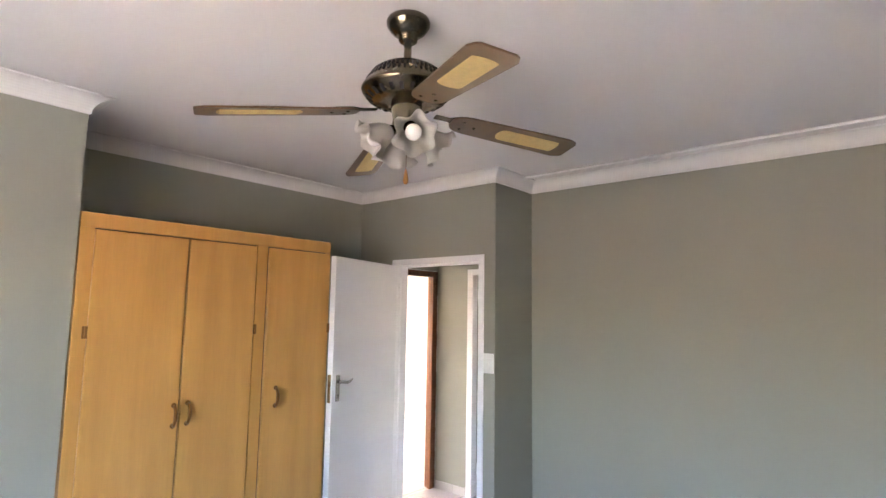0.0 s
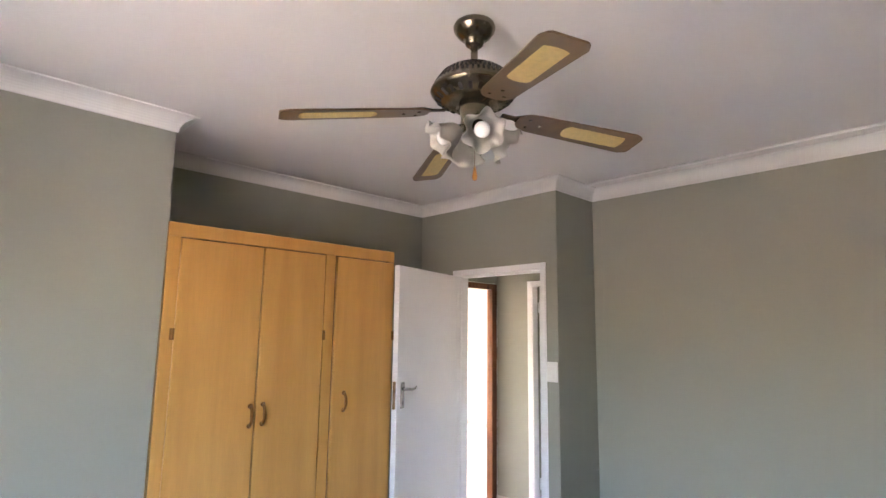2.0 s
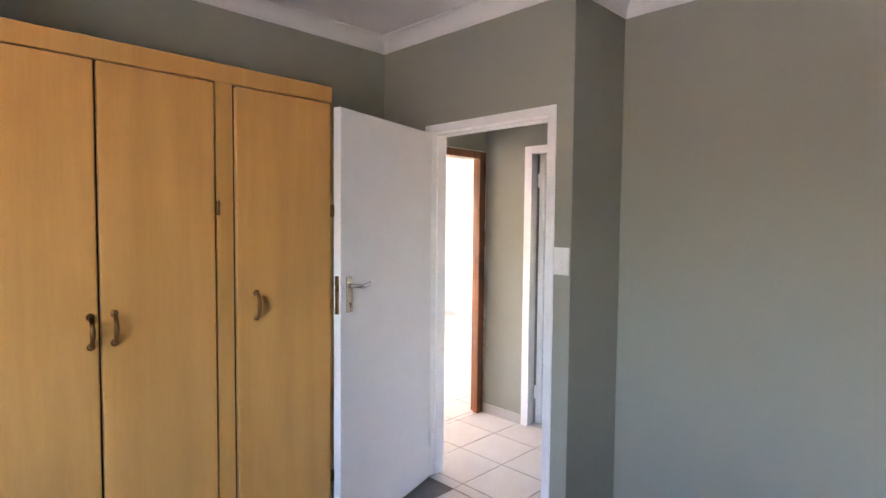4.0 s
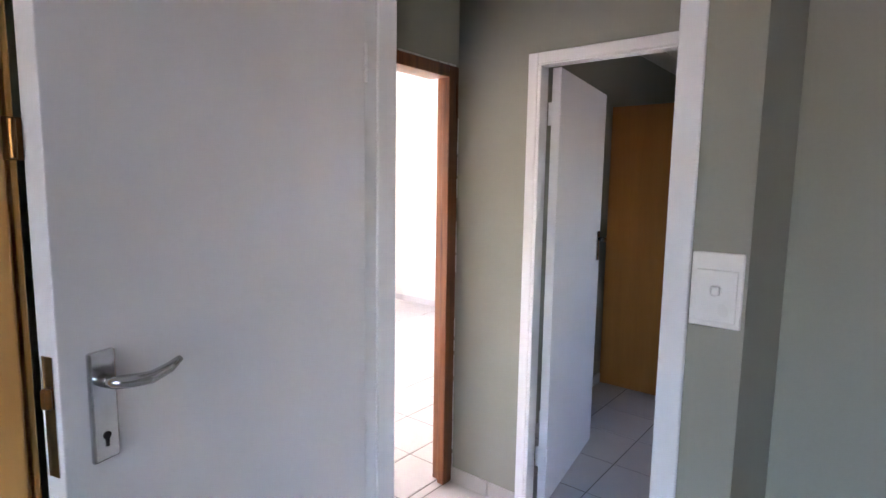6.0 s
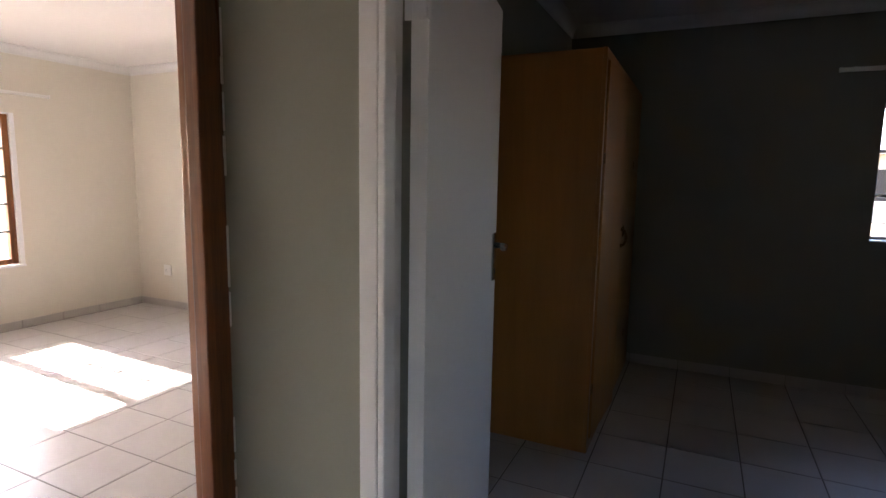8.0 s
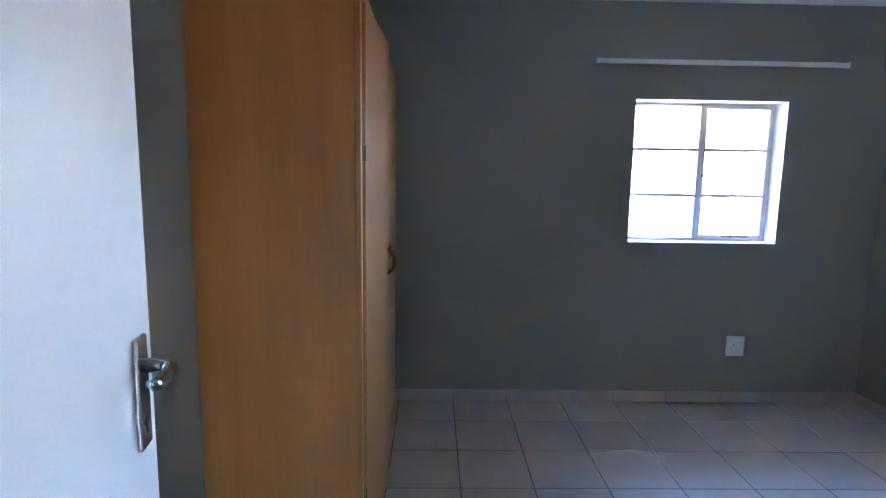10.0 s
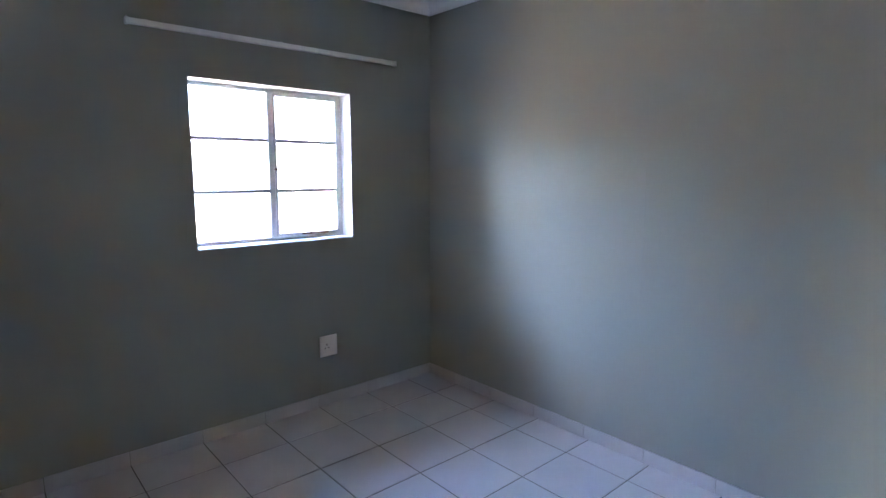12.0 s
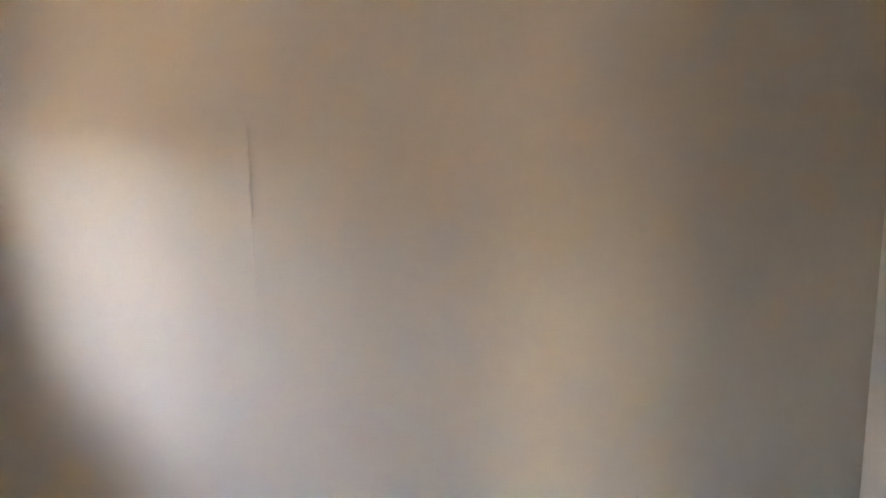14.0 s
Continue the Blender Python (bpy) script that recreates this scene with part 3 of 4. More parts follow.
for k in range(4):
    ang = 314 + 14 + 90 * k
    m = pose(0, 0, 2.272, 0, 0, ang) @ Matrix.Translation((0.05, 0, 0)) @ pose(0, 0, 0, 0, 124, 0) @ Matrix.Diagonal((0.88, 0.88, 0.88, 1))
    bm = bmesh.new()
    tube(bm, [tuple(pose(0, 0, 0, 0, 0, ang) @ Vector((0.035, 0, 2.277))), tuple(m @ Vector((0, 0, -0.004))), tuple(m @ Vector((0, 0, 0.012)))], [0.012, 0.015, 0.022], 14)
    arm = part("lamp_arm", bm, BRONZE, fan, "", True)
    bm = bmesh.new()
    tulip(bm, m)
    part("shade", bm, FROST, arm, "ruffled frosted glass tulip shade", True)
    bm = bmesh.new()
    lathe(bm, [(0.012, 0.012), (0.014, 0.03), (0.026, 0.052), (0.030, 0.068), (0.027, 0.084), (0.016, 0.096), (0.004, 0.099)], 24, m)
    part("bulb", bm, BULB, arm, "white opal bulb", True)
bm = bmesh.new()
for i in range(15):
    bmesh.ops.create_icosphere(bm, subdivisions=1, radius=0.0022, matrix=Matrix.Translation((0.012, -0.008, 2.222 - i * 0.0060)))
chain = part("pull_chain", bm, BRASS, fan, "thin beaded pull chain")
bm = bmesh.new()
lathe(bm, [(0.002, 2.142), (0.004, 2.136), (0.007, 2.118), (0.009, 2.104), (0.007, 2.096), (0.002, 2.093)], 16, Matrix.Translation((0.012, -0.008, 0)))
part("pull_knob", bm, wood("pull_wood", (0.55, 0.26, 0.07), (0.42, 0.18, 0.05), 0.35, 30), chain, "turned wooden pull", True)


# ---- switch and sockets ----
def switch_plate(x0, x1, z0, z1, y):
    root = tagged(new("light_switch"), "white plastic one-lever light switch beside the door frame", "light switch")
    bm = bmesh.new()
    box(bm, x0, x1, y - 0.009, y, z0, z1)
    bevel(bm, 0.003, 3)
    part("plate", bm, PLASTIC, root)
    cx, cz, w, h = (x0 + x1) / 2, (z0 + z1) / 2, x1 - x0, z1 - z0
    bm = bmesh.new()
    box(bm, x0 + 0.008, x1 - 0.008, y - 0.0112, y - 0.008, z0 + 0.010, z1 - 0.030)
    bevel(bm, 0.001, 1)
    part("module_cover", bm, PLASTIC, root)
    bm = bmesh.new()
    lathe(bm, [(0.0105, 0), (0.0105, 0.0018)], 24, Matrix.Translation((cx, y - 0.0108, cz)) @ pose(0, 0, 0, 90))
    lever = part("surround", bm, STEEL, root)
    bm = bmesh.new()
    box(bm, cx - 0.0075, cx + 0.0075, y - 0.0165, y - 0.0115, cz - 0.009, cz + 0.008)
    bevel(bm, 0.003, 3)
    part("lever", bm, PLASTIC, root)
    return root


def socket_plate(name, cx, cz, w, h, m, label):
    """A plug socket; local plate looks along -y."""
    root = tagged(new(name), label, "socket")
    bm = bmesh.new()
    box(bm, -w / 2, w / 2, -0.010, 0, -h / 2, h / 2)
    bevel(bm, 0.003, 3)
    part("plate", bm, PLASTIC, root)
    for (a, b, r) in ((0, 0.020, 0.0045), (-0.013, -0.002, 0.0038), (0.013, -0.002, 0.0038)):
        bm = bmesh.new()
        lathe(bm, [(r, 0), (r, 0.0012)], 14, Matrix.Translation((a - 0.014, -0.0098, b - 0.01)) @ pose(0, 0, 0, 90))
        part("pin_hole", bm, DARK, root)
    bm = bmesh.new()
    box(bm, 0.022, 0.040, -0.0135, -0.0095, 0.012, 0.034)
    bevel(bm, 0.0015, 2)
    part("rocker", bm, PLASTIC, root)
    root.matrix_world = m
    return root


switch_plate(1.287, 1.370, 1.279, 1.410, 0.0)
socket_plate("wall_socket", 0, 0, 0.122, 0.136, pose(2.749, B2_N, 0.395), "white plastic plug socket on the bedroom wall")
socket_plate("wall_socket", 0, 0, 0.11, 0.115, pose(-4.25, LO_N, 0.41), "white plastic plug socket on the lounge wall")


# ---- curtain rails ----
def curtain_rail(a, b, face, z, m, label):
    root = tagged(new("curtain_rail"), label, "curtain rail")
    bm = bmesh.new()
    box(bm, a, b, face - 0.045, face - 0.020, z - 0.014, z + 0.014)
    bevel(bm, 0.003, 2)
    part("track", bm, PLASTIC, root)
    n = 3
    for i in range(n):
        x = a + 0.08 + (b - a - 0.16) * i / (n - 1)
        bm = bmesh.new()
        box(bm, x - 0.012, x + 0.012, face - 0.021, face, z - 0.008, z + 0.022)
        bevel(bm, 0.002, 1)
        part("bracket", bm, PLASTIC, root)
    for x in (a - 0.006, b + 0.006):
        bm = bmesh.new()
        box(bm, x - 0.008, x + 0.008, face - 0.048, face - 0.017, z - 0.017, z + 0.017)
        bevel(bm, 0.004, 2)
        part("end_stop", bm, PLASTIC, root)
    root.matrix_world = m
    return root


curtain_rail(1.723, 3.273, B2_N, 2.211, Matrix(), "white curtain rail on the wall above the window")
rail = curtain_rail(-1.19, 1.19, 0.0, 0.0, pose(LO_W, 2.09, 2.145, 0, 0, 90), "white curtain rail above the lounge window")


# ---- windows ----
def bar(bm, x0, x1, y0, y1, z0, z1):
    box(bm, x0, x1, y0, y1, z0, z1)


def steel_window(name, x0, x1, z0, z1, y, label):
    """A steel window, two lights by three panes, in a wall along x; glass plane at y. The right light is a casement."""
    root = tagged(new(name), label, "window", "", "structure")
    t = 0.022
    for nm, b in (("frame_side", (x0, x0 + t, z0, z1)), ("frame_side", (x1 - t, x1, z0, z1)), ("frame_head", (x0 + t, x1 - t, z1 - t, z1)), ("frame_sill", (x0 + t, x1 - t, z0, z0 + t))):
        bm = bmesh.new()
        bar(bm, b[0], b[1], y - 0.016, y + 0.016, b[2], b[3])
        bevel(bm, 0.003, 1)
        part(nm, bm, STEEL, root)
    xm = (x0 + x1) / 2 + 0.004
    bm = bmesh.new()
    bar(bm, xm - 0.016, xm + 0.016, y - 0.018, y + 0.018, z0 + t, z1 - t)
    bevel(bm, 0.003, 1)
    part("mullion", bm, STEEL, root)
    # casement light on the right
    sash = new("casement")
    sash.parent = root
    for b in ((xm + 0.016, xm + 0.034, z0 + t, z1 - t), (x1 - t - 0.018, x1 - t, z0 + t, z1 - t), (xm + 0.034, x1 - t - 0.018, z1 - t - 0.018, z1 - t), (xm + 0.034, x1 - t - 0.018, z0 + t, z0 + t + 0.018)):
        bm = bmesh.new()
        bar(bm, b[0], b[1], y - 0.020, y + 0.012, b[2], b[3])
        bevel(bm, 0.002, 1)
        part("sash_bar", bm, STEEL, sash)
    for k in (1, 2):
        z = z0 + (z1 - z0) * k / 3
        for a, b in ((x0 + t, xm - 0.016), (xm + 0.034, x1 - t - 0.018)):
            bm = bmesh.new()
            bar(bm, a, b, y - 0.012, y + 0.012, z - 0.0105, z + 0.0105)
            part("glazing_bar", bm, STEEL, root)
    for k in range(3):
        za, zb = z0 + (z1 - z0) * k / 3 + 0.008, z0 + (z1 - z0) * (k + 1) / 3 - 0.008
        for a, b in ((x0 + t, xm - 0.016), (xm + 0.034, x1 - t - 0.018)):
            bm = bmesh.new()
            bar(bm, a - 0.002, b + 0.002, y - 0.0015, y + 0.0015, za - 0.002, zb + 0.002)
            g = part("pane", bm, GLASS, root)
            g.visible_shadow = False
    bm = bmesh.new()
    tube(bm, [(xm + 0.02, y - 0.02, (z0 + z1) / 2 - 0.02), (xm + 0.022, y - 0.045, (z0 + z1) / 2 - 0.02), (xm + 0.05, y - 0.05, (z0 + z1) / 2 - 0.045)], [0.006, 0.006, 0.004], 8)
    part("window_catch", bm, BRASS, root, "small brass window catch")
    bm = bmesh.new()
    xs = xm + 0.24
    tube(bm, [(xs - 0.06, y - 0.03, z0 + 0.030), (xs + 0.12, y - 0.032, z0 + 0.030)], 0.005, 8)
    tube(bm, [(xs, y - 0.03, z0 + 0.022), (xs, y - 0.03, z0 + 0.062)], [0.006, 0.004], 8)
    part("window_stay", bm, BRASS, root, "brass casement stay")
    return root


steel_window("window_1", 1.9855, 2.9505, 1.0895, 1.9885, B2_N + 0.135, "grey-painted steel window with six panes")
steel_window("window_4", 1.955, 3.445, 0.905, 2.115, B1_S - 0.135, "grey-painted steel bedroom window behind the walk")
# white plastered reveal and sill of that window
bm = bmesh.new()
box(bm, 1.9855, 2.9505, B2_N - 0.004, B2_N + 0.166, 1.082, 1.0895)
structure("window_sill_1", bm, WHITE, "white painted window sill", "sill")
for nm, b in (("window_reveal_left", (1.983, 1.9855, 1.082, 1.9885)), ("window_reveal_right", (2.9505, 2.953, 1.082, 1.9885)), ("window_reveal_top", (1.983, 2.953, 1.9885, 1.991))):
    bm = bmesh.new()
    box(bm, b[0], b[1], B2_N - 0.002, B2_N + 0.166, b[2], b[3])
    structure(nm, bm, WHITE, "white painted window reveal", "reveal")


def timber_window(name, y0, y1, z0, z1, x, lights, rows, label):
    """A timber window in a west wall: side-hung lights divided by thin bars; glass plane at x."""
    root = tagged(new(name), label, "window", "", "structure")
    t = 0.055
    for b in ((y0, y0 + t, z0, z1), (y1 - t, y1, z0, z1), (y0 + t, y1 - t, z1 - t, z1), (y0 + t, y1 - t, z0, z0 + t)):
        bm = bmesh.new()
        box(bm, x - 0.03, x + 0.03, b[0], b[1], b[2], b[3])
        bevel(bm, 0.004, 1)
        part("window_frame", bm, TIMBER, root)
    w = (y1 - y0 - 2 * t) / lights
    for i in range(1, lights):
        bm = bmesh.new()
        yc = y0 + t + w * i
        box(bm, x - 0.032, x + 0.032, yc - 0.042, yc + 0.042, z0 + t, z1 - t)
        bevel(bm, 0.004, 1)
        part("mullion", bm, TIMBER, root)
    for i in range(lights):
        a = y0 + t + w * i + (0.042 if i else 0)
        b = y0 + t + w * (i + 1) - (0.042 if i < lights - 1 else 0)
        bm = bmesh.new()
        box(bm, x - 0.0015, x + 0.0015, a, b, z0 + t, z1 - t)
        g = part("pane", bm, GLASS, root)
        g.visible_shadow = False
        bm = bmesh.new()
        box(bm, x + 0.006, x + 0.018, (a + b) / 2 - 0.011, (a + b) / 2 + 0.011, z0 + t, z1 - t)
        part("glazing_bar", bm, IRON, root)
        for k in range(1, rows):
            z = z0 + t + (z1 - z0 - 2 * t) * k / rows
            bm = bmesh.new()
            box(bm, x + 0.0185, x + 0.030, a, b, z - 0.010, z + 0.010)
            part("glazing_bar", bm, IRON, root)
    return root


# first window is unseen, added only to brighten the lounge
timber_window("window_added", -0.88, 0.48, 0.60, 1.955, LO_W - 0.06, 2, 5, "unseen timber window added to brighten the lounge")
timber_window("window_2", 1.365, 2.96, 0.60, 1.955, LO_W - 0.06, 3, 5, "reddish-brown timber window with small panes")
bm = bmesh.new()
box(bm, LO_W - 0.029, LO_W + 0.012, 1.347, 2.998, 0.58, 0.599)
structure("window_sill_2", bm, WHITE, "white painted lounge window sill", "sill")
bm = bmesh.new()
box(bm, LO_W - 0.12, LO_W - 0.005, 2.96, 3.00, 0.6, 1.97)
box(bm, LO_W - 0.12, LO_W - 0.005, 1.345, 1.365, 0.6, 1.97)
box(bm, LO_W - 0.12, LO_W - 0.005, 1.365, 2.96, 1.955, 1.97)
structure("window_packing_2", bm, WHITE, "white plaster round the lounge window", "reveal")

# round ceiling lamp of the lounge
lamp = tagged(new("ceiling_light"), "white round ceiling light of the lounge, switched off", "ceiling light")
bm = bmesh.new()
lathe(bm, [(0.05, 0.0), (0.055, -0.03), (0.045, -0.05)][::-1], 28, Matrix.Translation((-3.2, 1.83, 2.56)))
part("base", bm, PLASTIC, lamp)
bm = bmesh.new()
lathe(bm, [(0.05, -0.05), (0.085, -0.06), (0.095, -0.09), (0.07, -0.13), (0.02, -0.145)][::-1], 28, Matrix.Translation((-3.2, 1.83, 2.56)))
part("globe", bm, BULB, lamp, "white opal globe", True)


# ---- outside ----
bm = bmesh.new()
size = 300.0
def ground_z(x, y):
    bank = max(0.0, min(1.0, (y - 8.0) / 12.0))
    return -0.22 + 0.35 * bank * bank * (3 - 2 * bank) + (0.05 * noise.noise(Vector((x * 0.6, y * 0.6, 0))) if abs(x) < 30 and abs(y) < 30 else 0)
xs = [-size, -60, -30] + [-20 + i for i in range(41)] + [30, 60, size]
rows = [[bm.verts.new((x, y, ground_z(x, y))) for x in xs] for y in xs]
for ra, rb in zip(rows, rows[1:]):
    for i in range(len(xs) - 1):
        bm.faces.new((ra[i], ra[i + 1], rb[i + 1], rb[i]))
structure("ground", bm, SOIL, "dry sunlit brown ground rising to a bank", "ground")

bm = bmesh.new()
rng = random.Random(4)
for i in range(2600):
    x, y = rng.uniform(-2, 10), rng.uniform(6.5, 15.5)
    z = ground_z(x, y)
    h, a = rng.uniform(0.06, 0.22), rng.uniform(0, math.pi)
    w = 0.02
    dx, dy = math.cos(a) * w, math.sin(a) * w
    lx, ly = rng.uniform(-0.15, 0.15), rng.uniform(-0.15, 0.15)
    v = [bm.verts.new(p) for p in ((x - dx, y - dy, z - 0.02), (x + dx, y + dy, z - 0.02), (x + lx, y + ly, z + h))]
    bm.faces.new(v)
tagged(part("dry_grass", bm, GRASS), "tufts of dry brown grass on the bank", "grass", "", "stuff")

# unseen pale slabs, added to reflect sunlight up to the bedroom ceiling
bm = bmesh.new()
box(bm, -3, 14, -12, B1_S - 0.22, -0.5, -0.12)
box(bm, B1_E + 0.22, 14, B1_S - 0.22, 2.0, -0.5, -0.12)
structure("paving", bm, BOUNCE_SLAB, "unseen pale slabs added to bounce light into the bedroom", "paving")

# plain unseen wall, added to keep low sky light off the second bedroom's wall
bm = bmesh.new()
box(bm, -9.0, 1.9, 8.6, 8.82, -0.5, 2.62)
bevel(bm, 0.012, 1)
structure("wall_yard", bm, ROUGH_PLASTER, "unseen plastered wall added to block low sky light", "wall")

house = tagged(new("neighbour_house"), "pale plastered house with a low grey sheet roof", "house")
bm = bmesh.new()
box(bm, -9, 13, 24, 32, -0.4, 2.65)
part("wall", bm, ROUGH_PLASTER, house)
bm = bmesh.new()
v = [bm.verts.new(p) for p in ((-9.6, 23.4, 2.6), (13.6, 23.4, 2.6), (13.6, 28, 3.5), (-9.6, 28, 3.5), (-9.6, 32.6, 2.6), (13.6, 32.6, 2.6), (-9.6, 23.4, 2.52), (13.6, 23.4, 2.52), (-9.6, 32.6, 2.52), (13.6, 32.6, 2.52))]
for f in ((0, 1, 2, 3), (3, 2, 5, 4), (6, 8, 9, 7), (0, 6, 7, 1), (4, 5, 9, 8), (0, 3, 4, 8, 6), (1, 7, 9, 5, 2)):
    bm.faces.new([v[i] for i in f])
part("roof", bm, ROOFTIN, house, "grey sheet roof")
for x in (-4.5, 1.0, 6.0):
    bm = bmesh.new()
    box(bm, x, x + 1.5, 23.93, 24.02, 0.9, 2.0)
    w = part("window", bm, DARK, house, "dark window")
    bm = bmesh.new()
    box(bm, x - 0.06, x + 1.56, 23.9, 23.96, 0.82, 0.9)
    part("sill", bm, BOARD, w)


def tree(x, y, z, h, seed):
    r = random.Random(seed)
    root = tagged(new("tree"), "leafy dark green tree behind the house", "tree", "garden trees")
    bm = bmesh.new()
    tube(bm, [(0, 0, 0), (0.1, 0, h * 0.25), (0.05, 0.1, h * 0.5), (0.1, 0.1, h * 0.8)], [0.22, 0.17, 0.12, 0.04], 10)
    for k in range(7):
        a, z0 = r.uniform(0, 6.28), h * r.uniform(0.35, 0.65)
        l = h * r.uniform(0.2, 0.35)
        tube(bm, [(0.08, 0.05, z0), (0.5 * l * math.cos(a), 0.5 * l * math.sin(a), z0 + 0.3 * l), (l * math.cos(a), l * math.sin(a), z0 + 0.7 * l)], [0.08, 0.05, 0.015], 6)
    part("trunk", bm, BARK, root)
    bm = bmesh.new()
    clumps = [(r.gauss(0, h * 0.17), r.gauss(0, h * 0.17), h * r.uniform(0.5, 1.0)) for _ in range(36)]
    for cx, cy, cz in clumps:
        for _ in range(55):
            p = Vector((cx + r.gauss(0, 0.26), cy + r.gauss(0, 0.26), cz + r.gauss(0, 0.2)))
            d = Vector((r.uniform(-1, 1), r.uniform(-1, 1), r.uniform(-0.6, 0.6))).normalized() * 0.11
            e = d.cross(Vector((r.uniform(-1, 1), r.uniform(-1, 1), 1))).normalized() * 0.05
            bm.faces.new([bm.verts.new(q) for q in (p - d, p + e, p + d, p - e)])
    part("crown", bm, LEAF_M, root)
    root.location = (x, y, z)


tree(-7.0, 36.0, 0.0, 5.2, 11)
tree(3.5, 38.0, 0.0, 5.0, 12)


# ---- worn details ----
rng = random.Random(9)
bm = bmesh.new()
z = 0.05
while z < 2.05:
    h = rng.uniform(0.04, 0.16)
    if rng.random() < 0.8:
        w = rng.uniform(0.002, 0.006)
        box(bm, B2_W - 0.0005, B2_W + 0.0065, LOB_Y - 0.002 - w, LOB_Y - 0.0005, z, min(z + h, 2.07))
    z += h + rng.uniform(0.0, 0.03)
y = 0.24
while y < LOB_Y - 0.03:
    l = rng.uniform(0.04, 0.14)
    w = rng.uniform(0.003, 0.010)
    box(bm, B2_W - 0.001, B2_W + 0.003, y, min(y + l, LOB_Y - 0.01), 2.0705, 2.0705 + w)
    y += l + rng.uniform(0.0, 0.03)
structure("filler_line", bm, CORN, "uneven white filler along the timber frame", "filler")
bm = bmesh.new()
for k in range(22):
    c = 2.995 + 0.0015 * math.sin(k * 1.7)
    w = 0.010 + 0.003 * math.sin(k * 2.3)
    box(bm, B2_E - 0.0007, B2_E, c - w, c + w, 0.86 + 0.04 * k, 0.86 + 0.04 * (k + 1))
structure("plaster_ridge", bm, WALL, "thin raised plaster line on the painted wall", "plaster line")

# ---- tiles ----
def tile_mesh(name, w, d, h, bev=0.0015):
    me = bpy.data.meshes.new(name)
    bm = bmesh.new()
    vs = [(-w / 2, -d / 2, 0), (w / 2, -d / 2, 0), (w / 2, d / 2, 0), (-w / 2, d / 2, 0)]
    lo = [bm.verts.new((x, y, -0.012)) for x, y, _ in vs]
    mid = [bm.verts.new((x, y, h - bev)) for x, y, _ in vs]
    hi = [bm.verts.new((x * (1 - 2 * bev / w), y * (1 - 2 * bev / d), h)) for x, y, _ in vs]
    for a, b in ((lo, mid), (mid, hi)):
        for i in range(4):
            bm.faces.new((a[i], a[(i + 1) % 4], b[(i + 1) % 4], b[i]))
    bm.faces.new(hi)
    bm.to_mesh(me)
    bm.free()
    me.materials.append(TILE)
    return me


def tile_floor(parent, x0, x1, y0, y1, jx, jy, px, py, gap=0.006):
    cache = {}
    i0, j0 = math.floor((x0 - jx) / px), math.floor((y0 - jy) / py)
    for i in range(i0, math.ceil((x1 - jx) / px)):
        for j in range(j0, math.ceil((y1 - jy) / py)):
            a, b = max(x0, jx + i * px + gap / 2), min(x1, jx + (i + 1) * px - gap / 2)
            c, d = max(y0, jy + j * py + gap / 2), min(y1, jy + (j + 1) * py - gap / 2)
            if b - a < 0.02 or d - c < 0.02:
                continue
            key = (round(b - a, 3), round(d - c, 3))
            if key not in cache:
                cache[key] = tile_mesh("tile", key[0], key[1], 0.0)
            ob = new("tile", cache[key])
            ob.location = ((a + b) / 2, (c + d) / 2, random.uniform(-0.0006, 0.0006))
            ob.rotation_euler = (random.uniform(-0.0015, 0.0015), random.uniform(-0.0015, 0.0015), 0)
            ob.parent = parent


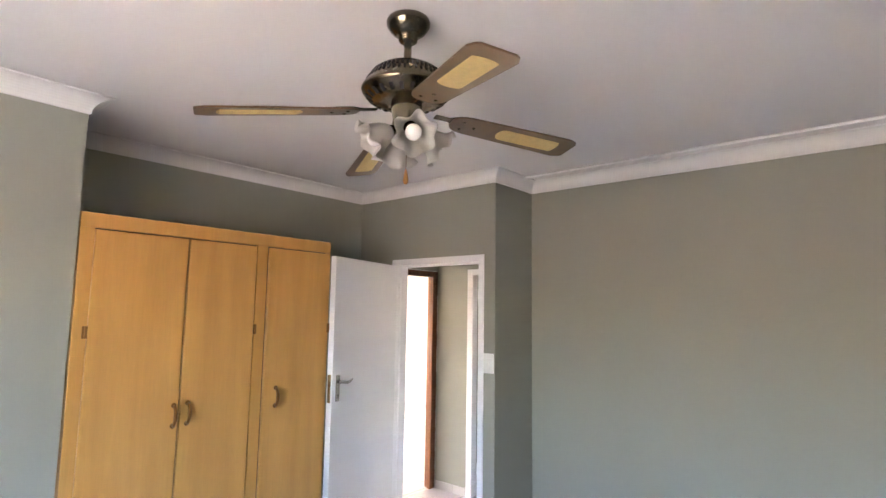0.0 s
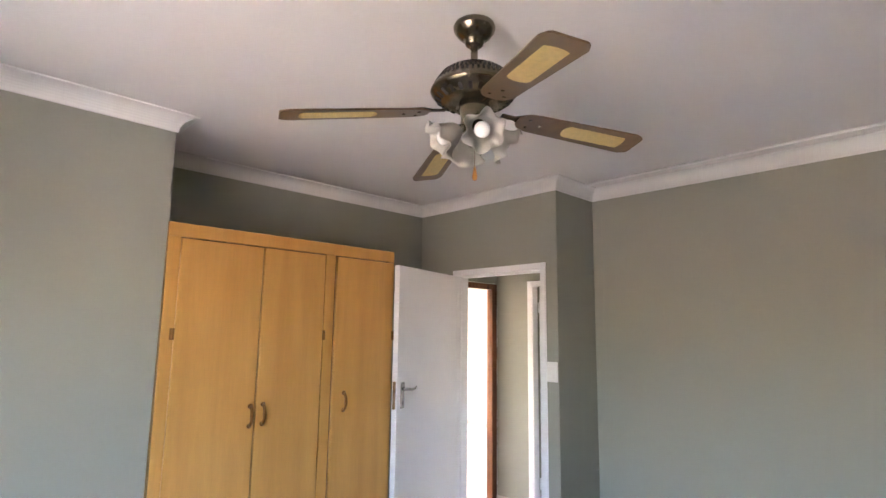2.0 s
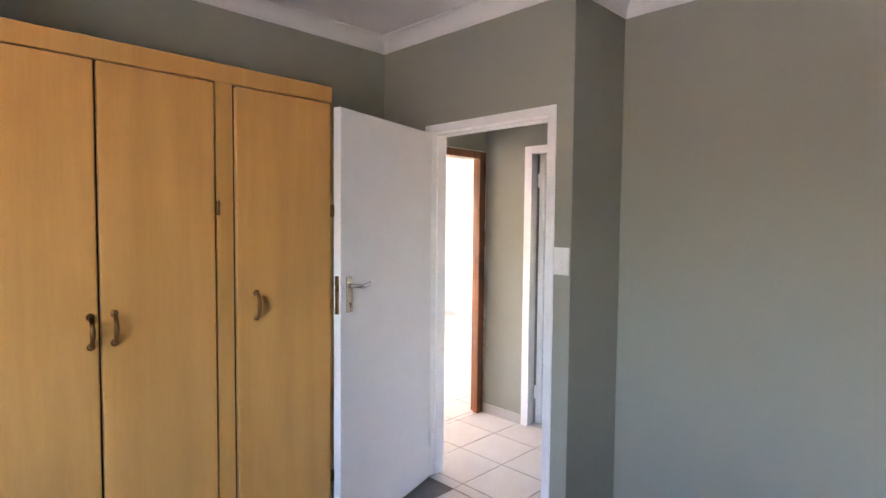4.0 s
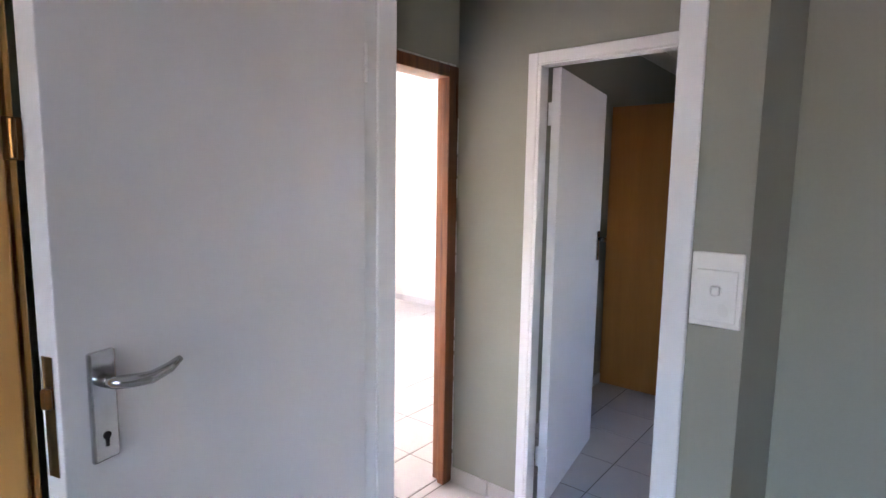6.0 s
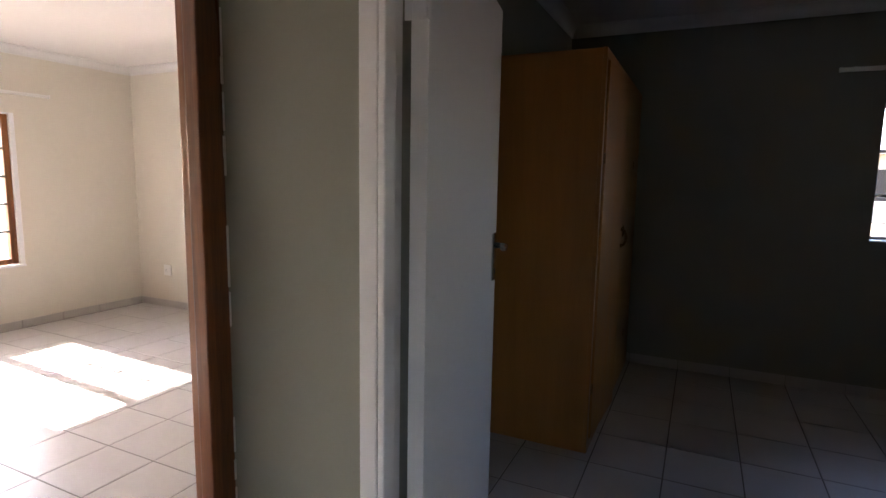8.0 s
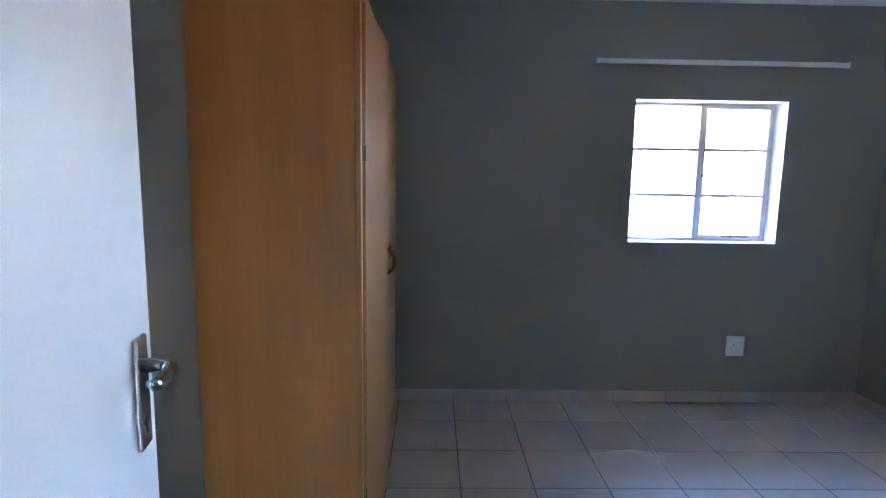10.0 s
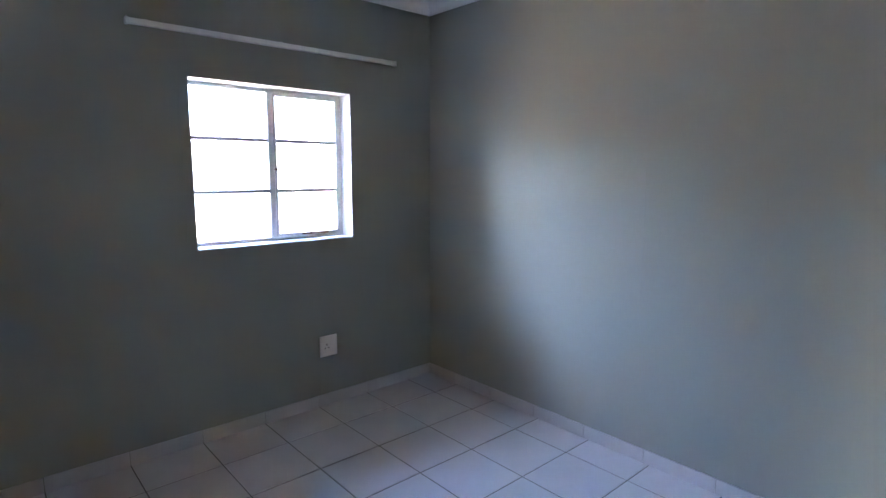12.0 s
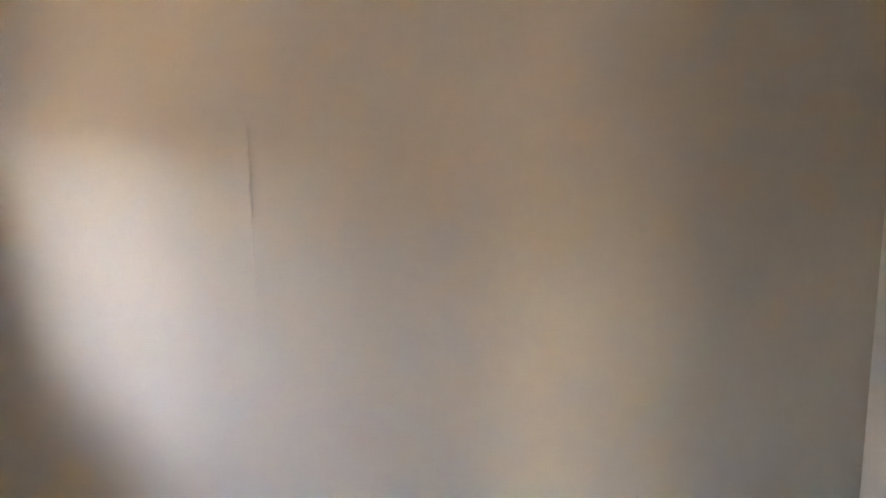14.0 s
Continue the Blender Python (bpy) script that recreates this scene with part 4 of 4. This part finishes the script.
def skirting(parent, p, q, into, j, pitch, h=0.075, t=0.009, gap=0.005):
    """Skirting tiles along an axis-parallel wall line from p to q; into: unit vector to the room; j: one joint along the line."""
    ax = 0 if abs(q[0] - p[0]) > abs(q[1] - p[1]) else 1
    s, e = sorted((p[ax], q[ax]))
    k = math.floor((s - j) / pitch)
    cache = {}
    while j + k * pitch < e:
        a, b = max(s, j + k * pitch + gap / 2), min(e, j + (k + 1) * pitch - gap / 2)
        k += 1
        if b - a < 0.015:
            continue
        key = round(b - a, 3)
        if key not in cache:
            bm = bmesh.new()
            if ax == 0:
                box(bm, -key / 2, key / 2, -t / 2, t / 2, 0, h)
            else:
                box(bm, -t / 2, t / 2, -key / 2, key / 2, 0, h)
            me = bpy.data.meshes.new("skirting_tile")
            bm.to_mesh(me); bm.free()
            me.materials.append(TILE)
            cache[key] = me
        ob = new("skirting_tile", cache[key])
        c = (a + b) / 2
        wob = random.uniform(0, 0.002)
        if ax == 0:
            ob.location = (c, p[1] + into[1] * (t / 2 + wob), 0.0008)
        else:
            ob.location = (p[0] + into[0] * (t / 2 + wob), c, 0.0008)
        ob.parent = parent


tile_floor(floor_lobby, B2_W - 0.055, 1.342, 0.003, LOB_Y + 0.05, 0.275, 0.805, 0.361, 0.361)
tile_floor(floor_first, LW + 0.003, B1_E - 0.003, B1_S + 0.003, -0.003, 0.275, 0.083, 0.361, 0.361)
tile_floor(floor_first, 1.38, B1_E - 0.003, 0.003, 0.470, 0.275, 0.083, 0.361, 0.361)
tile_floor(floor_second, B2_W + 0.003, B2_E - 0.003, LOB_Y + 0.06, B2_N - 0.003, 0.867, 3.98, 0.361, 0.364)
tile_floor(floor_lounge, LO_W + 0.003, B2_W - 0.064, LO_S + 0.003, LO_N - 0.003, -1.49, 1.51, 0.355, 0.361)
skirting(floor_second, (0.465, B2_N), (B2_E - 0.012, B2_N), (0, -1), 0.867, 0.361)
skirting(floor_second, (B2_E, SOUTH2), (B2_E, B2_N), (-1, 0), 4.01, 0.364)
skirting(floor_second, (B2_W, 2.0), (B2_W, 2.958), (1, 0), 4.01, 0.364)
tile_floor(floor_strip, 1.378, B2_E - 0.003, SOUTH2 + 0.003, LOB_Y + 0.055, 0.867, 3.98, 0.361, 0.364)
skirting(floor_second, (1.38, SOUTH2), (B2_E - 0.012, SOUTH2), (0, 1), 0.867, 0.361)
skirting(floor_lobby, (B2_W + 0.002, LOB_Y), (0.300, LOB_Y), (0, -1), 0.15, 0.361)
skirting(floor_lounge, (LO_W, LO_S), (LO_W, LO_N - 0.012), (1, 0), 1.48, 0.361)
skirting(floor_lounge, (LO_W + 0.012, LO_N), (LO_E, LO_N), (0, -1), -1.47, 0.361)
